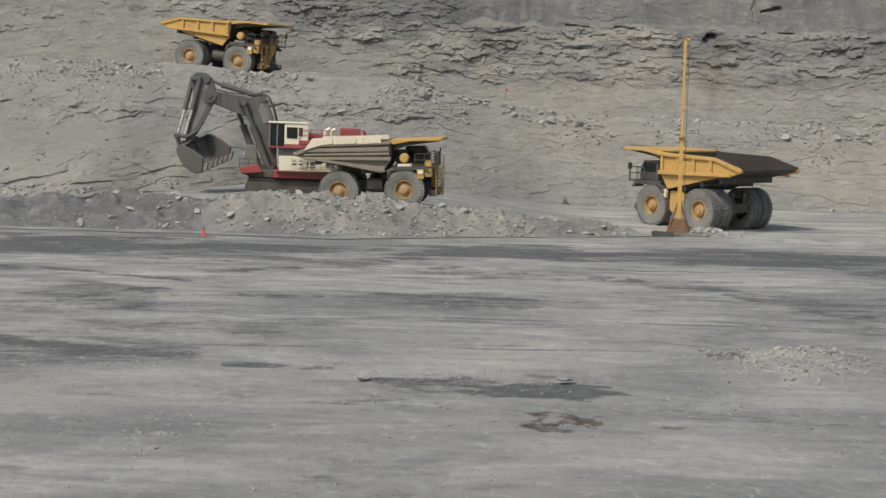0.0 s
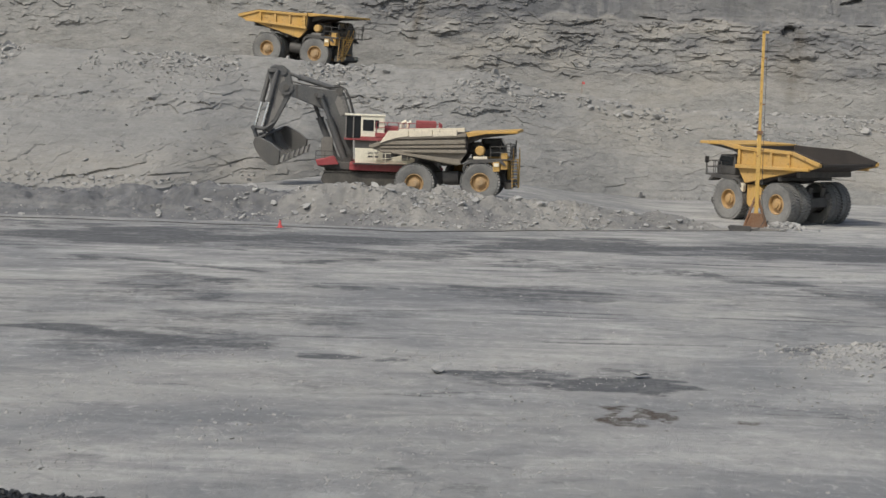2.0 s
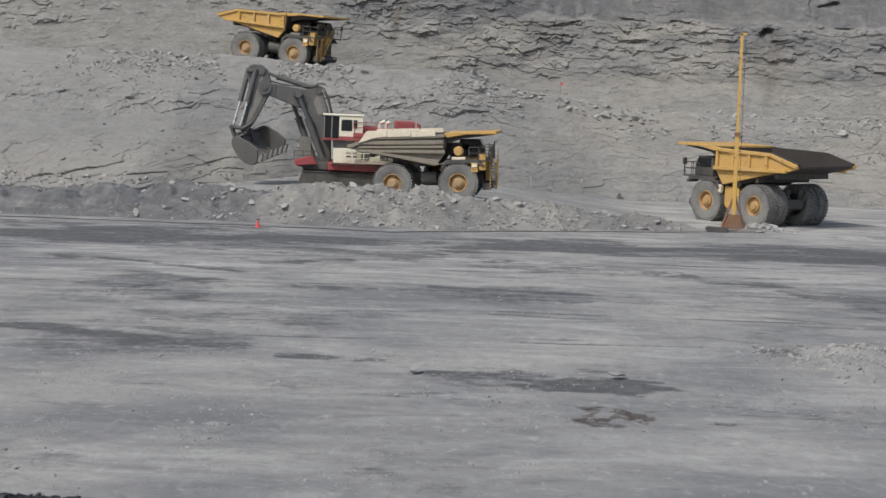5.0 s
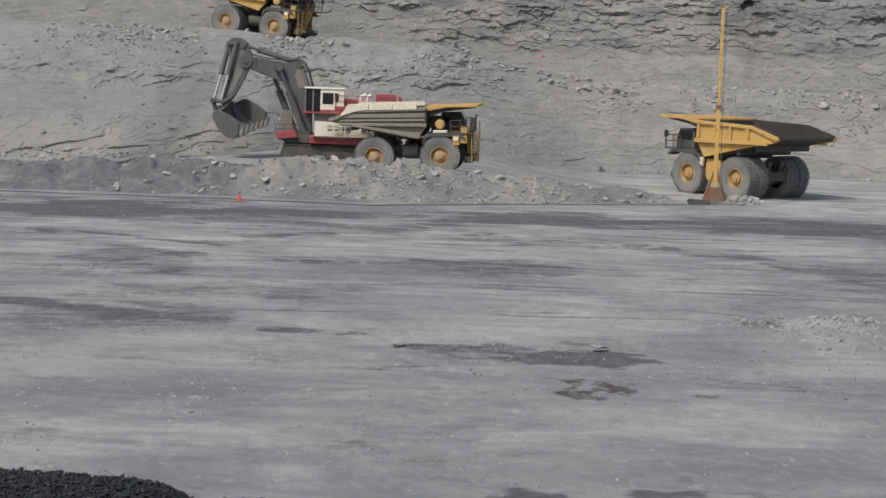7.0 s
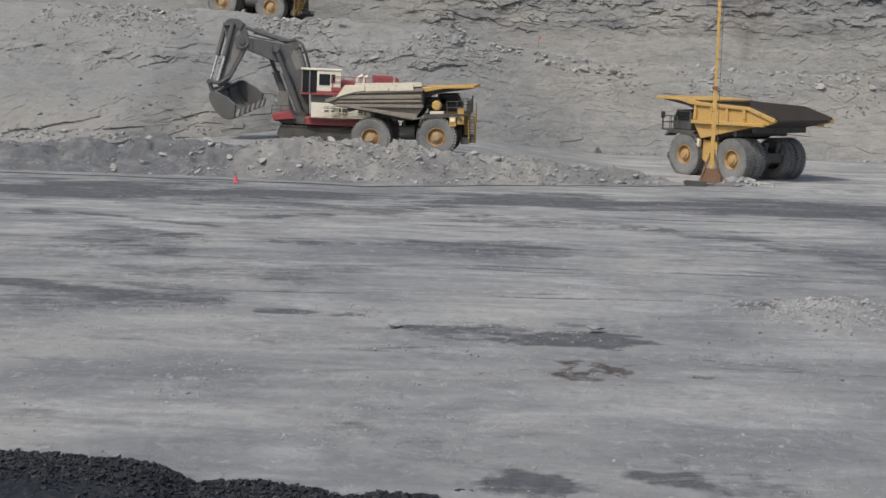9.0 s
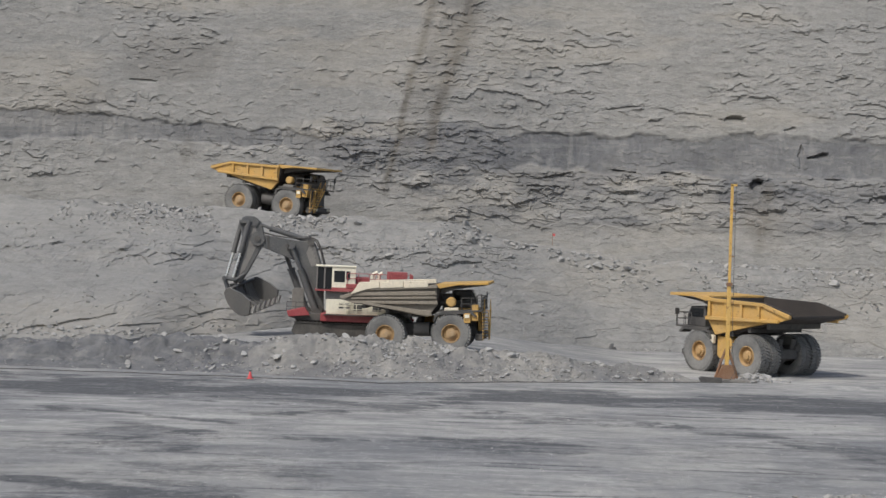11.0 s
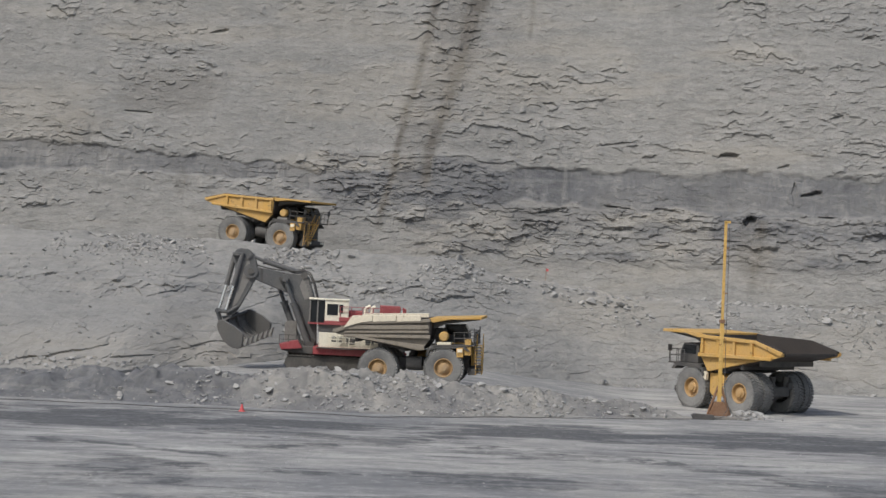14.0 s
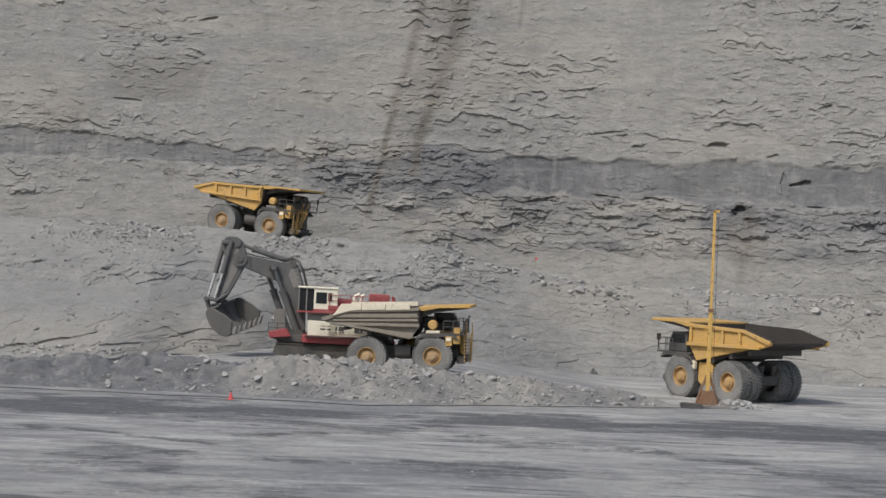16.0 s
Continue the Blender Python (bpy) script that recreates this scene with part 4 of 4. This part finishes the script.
# ---- hydraulic shovel ----
def shovel(m):
    """Backhoe shovel; the boom reaches to -x, slew axis at the origin, ground at z 0."""
    t = thing("mining_excavator", m, "red and cream mining excavator with dark grey boom", "excavator")
    for y in (-2.4, 2.4):
        s = Shape()
        s.prism([(-4.6, 0.5), (-4.2, 1.25), (4.2, 1.25), (4.6, 0.5), (4.2, 0.0), (-4.2, 0.0)], y - 0.6, y + 0.6)
        tr = part("crawler_track", s, M_TRACK, t, "dark steel crawler track", 0.1)
        for k in range(22):
            x = -4.2 + 0.4 * k
            part("track_shoe", Shape().box((x - 0.17, y - 0.7, 1.25), (x + 0.17, y + 0.7, 1.33)).box((x - 0.05, y - 0.7, 1.33), (x + 0.05, y + 0.7, 1.4)), M_TRACK, tr)
        for k in range(7):
            x = -3.3 + 1.1 * k
            part("roller", Shape().tube((x, y - 0.63, 0.42), (x, y + 0.63, 0.42), 0.3, seg=14), M_TRACK, tr)
    part("undercarriage", Shape().box((-2.2, -2.0, 0.5), (2.2, 2.0, 1.25)), M_DARK, t, "", 0.1)
    part("slew_ring", Shape().tube((0, 0, 1.25), (0, 0, 1.6), 1.9, seg=32), M_DARK, t)
    # revolving frame
    part("revolving_frame", Shape().prism([(-1.9, 1.5), (-1.9, 2.2), (6.6, 2.2), (7.0, 1.9), (6.6, 1.45)], -3.4, 3.4), M_RED, t, "dark red lower frame", 0.06)
    part("front_frame", Shape().prism([(-4.9, 1.75), (-4.9, 2.15), (-1.9, 2.15), (-1.9, 1.45), (-3.6, 1.45)], -2.6, 3.2), M_DARK, t, "", 0.06)
    # engine house
    house = part("engine_house", Shape().box((0.6, -3.2, 2.2), (6.6, 3.2, 4.7)), M_WHITE, t, "cream engine house panels", 0.05)
    for k in range(3):
        part("louver", Shape().box((1.2 + k * 1.8, -3.25, 2.6), (2.0 + k * 1.8, -3.2, 4.4)), M_DARK, house)
    part("roof_deck", Shape().box((0.4, -3.3, 4.7), (6.8, 3.3, 5.1)), M_RED, house, "red roof deck", 0.04)
    part("air_cleaner_box", Shape().box((4.3, -2.9, 5.1), (6.2, -0.6, 6.35)), M_RED, house, "bright red roof box", 0.05)
    part("exhaust_box", Shape().box((1.0, -2.6, 5.1), (2.6, -0.9, 5.75)), M_RED, house, "", 0.08)
    for x, y in ((2.9, -1.6), (3.5, -1.4), (3.1, 1.0)):
        part("exhaust_pipe", Shape().tube((x, y, 5.1), (x, y, 6.0), 0.16, seg=12).tube((x, y, 6.0), (x + 0.35, y, 6.2), 0.16, seg=12), M_WHITE, house)
    s = Shape()
    rail(s, [(0.5, -3.3), (6.7, -3.3), (6.7, 3.3)], 5.1, 1.0)
    part("guard_rail", s, M_RED, house)
    s = Shape()
    rail(s, [(-0.6, -3.7), (6.6, -3.7)], 2.2, 1.0)
    part("catwalk_rail", s, M_WHITE, t)
    part("catwalk", Shape().box((-1.6, -3.85, 2.1), (6.8, -3.35, 2.2)), M_DARK, t)
    # operator's tower
    part("cab_pedestal", Shape().box((-1.4, -3.2, 2.2), (2.0, -0.9, 3.6)), M_WHITE, t, "cream pedestal module", 0.04)
    part("pedestal_upper", Shape().box((-1.5, -3.1, 3.6), (1.6, -0.9, 4.35)), M_GREYPANEL, t, "", 0.04)
    for x in (-0.2, 0.35):
        for z in (2.75, 3.1):
            part("vent", Shape().box((x, -3.24, z), (x + 0.45, -3.2, z + 0.16)), M_DARK, t)
    part("cab_floor", Shape().box((-2.5, -3.6, 4.35), (1.5, -0.7, 4.5)), M_RED, t, "red cab platform")
    cab = part("cab", Shape().prism([(-0.95, 4.5), (-0.95, 6.7), (1.3, 6.7), (1.3, 4.5)], -3.2, -0.9), M_WHITE, t, "cream operator cab", 0.06)
    part("cab_roof", Shape().box((-2.5, -3.3, 6.65), (1.35, -0.8, 6.78)), M_WHITE, cab, "", 0.03)
    part("side_window", Shape().box((-0.75, -3.23, 5.25), (0.27, -3.2, 6.3)), M_GLASS, cab)
    part("side_window", Shape().box((0.38, -3.23, 5.5), (0.75, -3.2, 6.28)), M_GLASS, cab)
    part("cab_skirt", Shape().box((-0.97, -3.24, 4.5), (1.32, -3.2, 4.72)), M_RED, cab)
    bay = part("front_bay", Shape().box((-2.35, -3.05, 4.55), (-0.95, -1.0, 6.6)), M_GLASS, t, "dark glazed front bay")
    for x, y in ((-2.42, -3.1), (-1.7, -3.1), (-2.42, -1.0), (-2.42, -2.0)):
        part("bay_post", Shape().box((x, y - 0.06, 4.5), (x + 0.12, y + 0.06, 6.65)), M_GREYPANEL, bay)
    # front platform by the boom foot
    part("front_platform", Shape().prism([(-4.9, 1.8), (-5.1, 2.3), (-3.4, 2.75), (-2.9, 2.0)], -3.2, -1.4), M_RED, t, "", 0.04)
    s = Shape()
    rail(s, [(-5.1, -3.1), (-3.4, -3.1)], 2.3, 0.9)
    part("platform_rail", s, M_DARK, t)
    # boom: a box section cranked at the knee, with its rams, hoses and pins
    boom = part("boom", Shape().prism([(-1.6, 2.2), (-2.8, 2.2), (-3.05, 4.35), (-3.5, 5.6), (-4.43, 7.0), (-5.79, 7.5), (-7.6, 8.15), (-8.2, 8.6), (-8.15, 9.3), (-7.6, 9.4), (-5.3, 9.05), (-4.49, 8.95), (-3.15, 8.98), (-2.6, 8.7), (-2.0, 6.85), (-1.7, 5.0)], -0.7, 0.7), M_BOOM, t, "dark grey cranked boom", 0.08)
    part("boom_plate", Shape().prism([(-3.15, 8.75), (-2.72, 8.5), (-2.2, 6.8), (-2.95, 6.5), (-3.5, 7.8)], -0.75, -0.71), M_GREYPANEL, boom, "worn pale plate on the boom")
    for k, (x, z) in enumerate(((-3.0, 8.1), (-2.85, 7.7), (-2.7, 7.3), (-2.6, 6.95))):
        part("emblem_bar", Shape().prism([(x, z), (x + 0.12, z + 0.3), (x + 0.42, z + 0.2), (x + 0.3, z - 0.1)], -0.78, -0.755), M_BUCKET, boom)
    part("boom_rib", Shape().prism([(-5.2, 9.0), (-5.0, 9.0), (-4.2, 7.4), (-4.4, 7.2)], -0.74, -0.705), M_DARK, boom)
    part("boom_rib", Shape().prism([(-7.3, 9.3), (-7.1, 9.3), (-7.0, 8.1), (-7.2, 8.05)], -0.74, -0.705), M_DARK, boom)
    for y, o in ((-1.15, 0.0), (1.15, -0.95)):
        c = part("boom_cylinder", Shape().tube((-2.3 + o, y, 2.1), (-3.95 + o, y, 6.1), 0.33, 0.33, 16).tube((-3.95 + o, y, 6.1), (-4.0 + o, y, 6.25), 0.39, seg=16), M_BOOM, t, "thick dark boom ram")
        part("rod", Shape().tube((-3.98 + o, y, 6.2), (-4.95 + o, y, 8.5), 0.19, seg=14), M_BOOM, c)
        part("clevis", Shape().tube((-4.95 + o, y - 0.3, 8.5), (-4.95 + o, y + 0.3, 8.5), 0.36, seg=16), M_BOOM, c)
        part("ram_foot", Shape().tube((-2.25 + o, y - 0.35, 2.15), (-2.25 + o, y + 0.35, 2.15), 0.45, seg=16), M_DARK, c)
    part("cross_pin", Shape().tube((-5.3, -1.45, 8.45), (-5.3, 1.45, 8.45), 0.2, seg=12), M_DARK, boom)
    part("ram_guard", Shape().prism([(-4.7, 1.6), (-4.75, 4.2), (-4.5, 4.4), (-3.6, 4.4), (-3.5, 1.6)], 0.75, 1.9), M_GREYPANEL, t, "grey guard box beside the boom foot", 0.06)
    for y in (-0.45, 0.45):
        c = part("stick_cylinder", Shape().tube((-3.1, y, 8.95), (-6.9, y, 10.0), 0.25, seg=14).tube((-6.9, y, 10.0), (-7.05, y, 10.04), 0.31, seg=14), M_BOOM, t)
        part("rod", Shape().tube((-7.0, y, 10.03), (-8.3, y, 10.5), 0.15, seg=12), M_BOOM, c)
    for k, y in enumerate((-0.72, -0.5, 0.5, 0.72)):
        s = Shape()
        d = 0.12 * (k % 2)
        pts = [(-1.75 + d, y, 5.4), (-1.72 + d, y, 6.6), (-2.15 + d, y, 8.1), (-2.6 + d, y, 8.95 + d), (-3.2, y, 9.25 + d), (-4.0, y, 9.2 + d), (-5.2, y, 9.2), (-6.6, y, 9.35), (-7.6, y, 9.6)]
        for a, b in zip(pts, pts[1:]):
            s.tube(a, b, 0.055, seg=8)
        part("hose", s, M_CABLE, boom, "black rubber hydraulic hose")
    for x, z in ((-2.1, 2.6), (-3.1, 8.85)):
        part("pin_boss", Shape().tube((x, -0.9, z), (x, 0.9, z), 0.33, seg=18), M_DARK, boom)
    # stick
    stick = part("stick", Shape().prism([(-9.95, 10.5), (-9.7, 11.0), (-9.3, 11.15), (-8.6, 11.12), (-7.95, 10.65), (-7.6, 9.6), (-7.55, 8.6), (-8.97, 5.76), (-9.6, 4.75), (-10.3, 4.6), (-10.4, 5.2), (-9.75, 7.6), (-9.7, 9.2)], -0.6, 0.6), M_BOOM, t, "dark grey stick", 0.08)
    part("stick_web", Shape().prism([(-9.2, 10.3), (-8.5, 10.5), (-8.1, 8.6), (-9.3, 6.0), (-9.8, 5.4), (-9.3, 7.8)], -0.63, -0.605), M_GREYPANEL, stick, "lighter worn plate")
    part("pivot_boss", Shape().tube((-8.2, -0.85, 9.0), (-8.2, 0.85, 9.0), 0.68, seg=28), M_BOOM, stick)
    part("pivot_pin", Shape().tube((-8.2, -0.95, 9.0), (-8.2, 0.95, 9.0), 0.3, seg=18), M_DARK, stick)
    part("head_boss", Shape().tube((-8.6, -0.75, 10.6), (-8.6, 0.75, 10.6), 0.45, seg=24), M_BOOM, stick)
    for y, o in ((-0.75, 0.0), (0.6, -0.75)):
        c = part("bucket_cylinder", Shape().tube((-9.05 + o, y, 10.65), (-9.72 + o, y, 7.75), 0.25, seg=14).tube((-9.72 + o, y, 7.75), (-9.76 + o, y, 7.55), 0.31, seg=14), M_BOOM, t)
        part("rod", Shape().tube((-9.74 + o, y, 7.6), (-10.35 + o, y, 5.2), 0.14, seg=12), M_CHROME, c, "bright chrome ram rod")
    part("cylinder_bracket", Shape().box((-10.0, -0.95, 10.4), (-9.0, 0.8, 10.75)), M_BOOM, stick, "", 0.06)
    s = Shape()
    for y in (-0.75, 0.6):
        s.tube((-11.2, y, 5.1), (-10.1, y, 5.0), 0.18, seg=10).tube((-10.1, y, 5.0), (-9.3, y, 5.6), 0.16, seg=10).tube((-11.2, y, 5.1), (-10.8, y, 3.9), 0.18, seg=10)
    part("linkage", s.tube((-11.2, -1.1, 5.1), (-11.2, 1.1, 5.1), 0.22, seg=12).tube((-10.2, -1.0, 5.1), (-10.2, 1.0, 5.1), 0.18, seg=12), M_BOOM, t)
    # bucket: a thick curved shell open towards the machine, with cheeks, ribs and teeth
    def arc(r, n=12):
        return [(-8.6 + r * math.cos(a) * 1.0, 5.15 + r * math.sin(a) * 1.12) for a in (radians(176 + (292 - 176) * k / (n - 1)) for k in range(n))]
    outer = [(-10.1, 5.75)] + arc(2.05)
    inner = [(-9.95, 5.6)] + arc(1.88)
    bucket = part("bucket", Shape().prism(outer + inner[::-1], -2.0, 2.0), M_BUCKET, t, "worn grey steel digging bucket")
    bucket.matrix_basis = Matrix.Translation((-9.75, 0, 4.55)) @ Matrix.Rotation(radians(-42), 4, "Z") @ Matrix.Rotation(radians(16), 4, "X") @ Matrix.Rotation(radians(-8), 4, "Y") @ Matrix.Scale(0.98, 4) @ Matrix.Translation((10.3, 0, -5.6))
    for k in range(6):
        y = -1.6 + 0.64 * k
        part("inner_rib", Shape().prism(inner[2:] + [(x * 0.94 - 0.516, z * 0.94 + 0.31) for x, z in inner[2:]][::-1], y - 0.07, y + 0.07), M_BUCKET, bucket)
    for y in (-1.95, 1.95):
        part("bucket_cheek", Shape().prism(arc(2.0) + [(-7.3, 4.2), (-8.2, 5.0), (-9.6, 5.75), (-10.2, 5.75)], y - 0.09, y + 0.09), M_BUCKET, bucket)
    for k in range(9):
        a = radians(182 + 12 * k)
        part("wear_rib", Shape().prism([(-8.6 + rr * math.cos(a + d), 5.15 + 1.12 * rr * math.sin(a + d)) for rr, d in ((2.03, -0.05), (2.13, -0.04), (2.13, 0.04), (2.03, 0.05))], -1.9, 1.9), M_BUCKET, bucket)
    for k in range(6):
        y = -1.75 + 0.7 * k
        part("tooth", Shape().prism([(-7.95, 3.05), (-7.7, 3.4), (-6.95, 3.75), (-7.0, 3.6), (-7.5, 2.95)], y - 0.14, y + 0.14), M_TOOTH, bucket, "polished steel tooth")
    part("bucket_lug", Shape().box((-10.9, -0.8, 4.4), (-10.1, -0.45, 5.9)).box((-10.9, 0.45, 4.4), (-10.1, 0.8, 5.9)), M_BOOM, bucket, "", 0.05)
    return t


shovel(pose(-11.3, 174.0, 2.15, 0, 0.6, 4))

# ---- cable mast on its skid ----
mast = thing("cable_mast", pose(23.86, 159.7, 0.02), "tall yellow steel cable mast on a rusty skid", "mast")
s = Shape()
s.box((-0.17, -0.17, 1.2), (0.17, 0.17, 8.6))
part("lower_pole", s, M_MAST, mast, "", 0.04)
part("upper_pole", Shape().box((-0.12, -0.12, 8.6), (0.12, 0.12, 17.4)), M_MAST, mast, "", 0.03)
part("collar", Shape().box((-0.24, -0.24, 8.45), (0.24, 0.24, 8.75)), M_RUST, mast)
part("head", Shape().box((-0.12, -0.12, 17.25), (0.42, 0.12, 17.45)), M_MAST, mast)
for k in range(4):
    part("cleat", Shape().box((0.14, -0.05, 3 + 4 * k), (0.34, 0.05, 3.1 + 4 * k)), M_RUST, mast)
s = Shape()
pts = [(0.34, 0, 17.3), (0.36, 0, 12), (0.38, -0.05, 7), (0.42, -0.1, 3), (0.7, -0.5, 0.9), (0.2, -1.0, 0.25), (-1.0, -1.4, 0.1)]
for a, b in zip(pts, pts[1:]):
    s.tube(a, b, 0.025, seg=8)
part("riser_cable", s, M_CABLE, mast)
for dx in (-1, 1):
    part("brace", Shape().tube((dx * 1.0, 0, 0.3), (dx * 0.12, 0, 2.9), 0.11, seg=8), M_RUST, mast)
part("brace", Shape().tube((0, 0.9, 0.3), (0, 0.1, 2.6), 0.11, seg=8), M_RUST, mast)
part("foot_frame", Shape().prism([(-0.95, 0.25), (0.95, 0.25), (0.42, 1.5), (-0.42, 1.5)], -0.35, 0.35), M_RUST, mast, "rusty steel foot frame", 0.04)
part("skid", Shape().box((-2.0, -1.0, 0.0), (2.6, 0.7, 0.26)), M_GREYPANEL, mast, "", 0.05)
part("skid_nose", Shape().prism([(-2.6, 0.35), (-2.4, 0.0), (-0.6, -0.03), (-0.6, 0.42), (-2.4, 0.5)], -1.6, -1.0), M_DARK, mast, "dark dented skid edge", 0.04)

# ---- trailing cable over the floor ----
r = random.Random(5)
s = Shape()
pts = []
for k in range(60):
    x = -45 + k * (67.5 / 59)
    y = np.interp(x, (-45, -33, -17, -9, -6, 3, 22.6), (149.6, 149.4, 148.3, 147.6, 146.9, 151.2, 157.6)) + 0.25 * math.sin(k * 0.9)
    z = float(ground_height(np.array(x), np.array(y))) + 0.08
    pts.append((x, y, max(z, float(mound_height(np.array(x), np.array(y))) + 0.06) if x < 21 and y > 149 else z))
me = bpy.data.curves.new("trailing_cable", "CURVE")
me.dimensions, me.bevel_depth, me.bevel_resolution = "3D", 0.035, 2
line = me.splines.new("POLY")
line.points.add(len(pts) - 1)
for q, co in zip(line.points, pts):
    q.co = (*co, 1)
me.materials.append(M_CABLE)
tagged(new("trailing_cable", me), "black power cable lying along the floor edge", "cable")

# ---- red marker ----
marker = thing("marker_cone", pose(-16.8, 147.6, 0.0), "small bright red marker on the floor edge", "marker")
part("base", Shape().box((-0.26, -0.26, 0), (0.26, 0.26, 0.08)), M_FLAG, marker)
part("cone_body", Shape().tube((0, 0, 0.08), (0, 0, 0.62), 0.2, 0.05, 16), M_FLAG, marker)

flag = thing("survey_flag", pose(11.62, 227.30, 11.90), "small red survey flag on the slope", "flag")
part("stake", Shape().tube((0, 0, -2.4), (0, 0, 0.6), 0.03, seg=6), M_RUST, flag)
part("flag_cloth", Shape().box((0, -0.02, 0.25), (0.32, 0.02, 0.55)), M_FLAG, flag)


# ---- coal heap close to the viewpoint ----
def coal_height(x, y):
    crest = np.interp(x, (-40, -16, -12, -8.6, -7.2, -6.2, -4.5, -3.0, -2.6, -1.6, -0.4, 1, 3, 7), (2.6, 2.1, 1.80, 1.72, 1.55, 1.1, 1.12, 0.98, 0.78, 0.95, 0.85, 0.55, 0.25, -0.3))
    rise = np.where(y > 46, np.exp(-((y - 46) / 2.0) ** 2), 1 - 0.0 * y)
    lump = 0.30 * (fbm(x / 0.9, y / 0.9, 4, 101) - 0.5) + 0.10 * (vnoise(x / 0.13, y / 0.13, 102) - 0.5)
    return crest * rise + lump - 0.1


cx, cy = np.meshgrid(np.arange(-32, 7.5, 0.075), np.arange(34, 50.5, 0.075))
heap = sheet("coal_heap", cx, cy, coal_height(cx, cy), M_COAL)
tagged(heap, "black coal heap with small broken lumps", "coal heap", kind="stuff")
r = random.Random(21)
places = []
for _ in range(9000):
    x, y = r.uniform(-20, 5), 46 + r.gauss(-0.7, 1.1)
    z = float(coal_height(np.array(x), np.array(y)))
    if z > 0.05:
        places.append((x, y, z + 0.02, min(0.3, r.lognormvariate(-2.2, 0.4))))
tagged(scatter("coal_lumps", places, M_COAL), "loose black coal lumps on the heap", "coal", kind="stuff")

# ---- loose stones on the floor ----
def stone(x, y, z, size, parent, seed):
    k = seed % len(STONES)
    ob = new("rock", ROCKS[k])
    rr = random.Random(seed)
    ob.parent = parent
    ob.matrix_basis = Matrix.LocRotScale((x, y, z), Euler((rr.uniform(-0.4, 0.4), rr.uniform(-0.4, 0.4), rr.uniform(0, 6.28))), (size,) * 3)
    return ob


ROCKS = []
for v, f in STONES:
    me = bpy.data.meshes.new("rock")
    me.from_pydata(v, [], f)
    me.materials.append(M_ROCK)
    ROCKS.append(me)

for x, y, size, label in ((-1.9, 77.8, 1.0, "pale flat boulder lying on the pit floor"), (6.9, 78.2, 1.1, "pale boulder half sunk in dark spoil"), (15.6, 157.2, 1.1, "pale boulder at the rubble's foot")):
    ob = new("boulder", ROCKS[int(abs(x)) % 12])
    ob.matrix_basis = Matrix.LocRotScale((x, y, float(ground_height(np.array(x), np.array(y))) + 0.2 * size), Euler((0.1, 0.1, x)), (size * 1.2, size * 0.8, size * 0.42))
    tagged(ob, label, "boulder")
r = random.Random(31)
places = []
for _ in range(1100):
    x, y = r.gauss(18.8, 2.3), r.gauss(85.2, 2.0)
    places.append((x, y, float(ground_height(np.array(x), np.array(y))) + 0.03, min(0.45, r.lognormvariate(-2.35, 0.55))))
for _ in range(900):
    x, y = r.uniform(-24, 30), 45 + 100 * r.random() ** 1.3
    places.append((x, y, float(ground_height(np.array(x), np.array(y))) + 0.01, min(0.35, r.lognormvariate(-2.6, 0.5))))
clods = 0
while clods < 2600:
    x, y = r.uniform(-18, 20), r.uniform(47, 84)
    if fbm(x / 3.0, y / 2.2, 3, 52) < 0.56:
        continue
    clods += 1
    places.append((x, y, float(ground_height(np.array(x), np.array(y))) + 0.01, min(0.28, r.lognormvariate(-2.75, 0.5))))
for _ in range(160):
    x, y = 26.3 + r.gauss(0, 1.2), 160.2 + r.gauss(0, 0.6)
    places.append((x, y, float(ground_height(np.array(x), np.array(y))) + 0.05, min(0.9, r.lognormvariate(-1.1, 0.5))))
tagged(scatter("floor_gravel", places, M_ROCKS), "small pale stones strewn over the pit floor", "stones", kind="stuff")

# ---- stones of the windrow: the larger ones singly, the rest together ----
r = random.Random(41)
singles, rest = [], []
while len(singles) + len(rest) < 2900:
    x, y = r.uniform(-24, 20.5), r.uniform(150.0, 159.0)
    z = float(mound_height(np.array(x), np.array(y)))
    dense = np.interp(x, (-24, -18, -12, -4, 10, 16, 20.5), (0.25, 0.35, 0.45, 1.0, 0.9, 0.5, 0.25)) * (0.25 + 1.3 * max(0.0, float(fbm(x / 2.5, y / 2.0, 3, 43)) - 0.35))
    if z < 0.1 or r.random() > dense * 1.4:
        continue
    size = min(0.9, r.lognormvariate(-1.9, 0.6))
    if size > 0.30 and len(singles) < 290:
        singles.append((x, y, z + 0.08 * size, size))
    else:
        rest.append((x, y, z + 0.03, size))
for _ in range(260):
    x, y = r.uniform(-60, -20), r.uniform(151.0, 160.0)
    rest.append((x, y, float(mound_height(np.array(x), np.array(y))) + 0.03, min(1.0, r.lognormvariate(-1.5, 0.6))))
scatter("small_stones", rest, M_ROCKS, mound)["kind"] = "stuff"
for k, (x, y, z, size) in enumerate(singles):
    stone(x, y, z, size, mound, k)
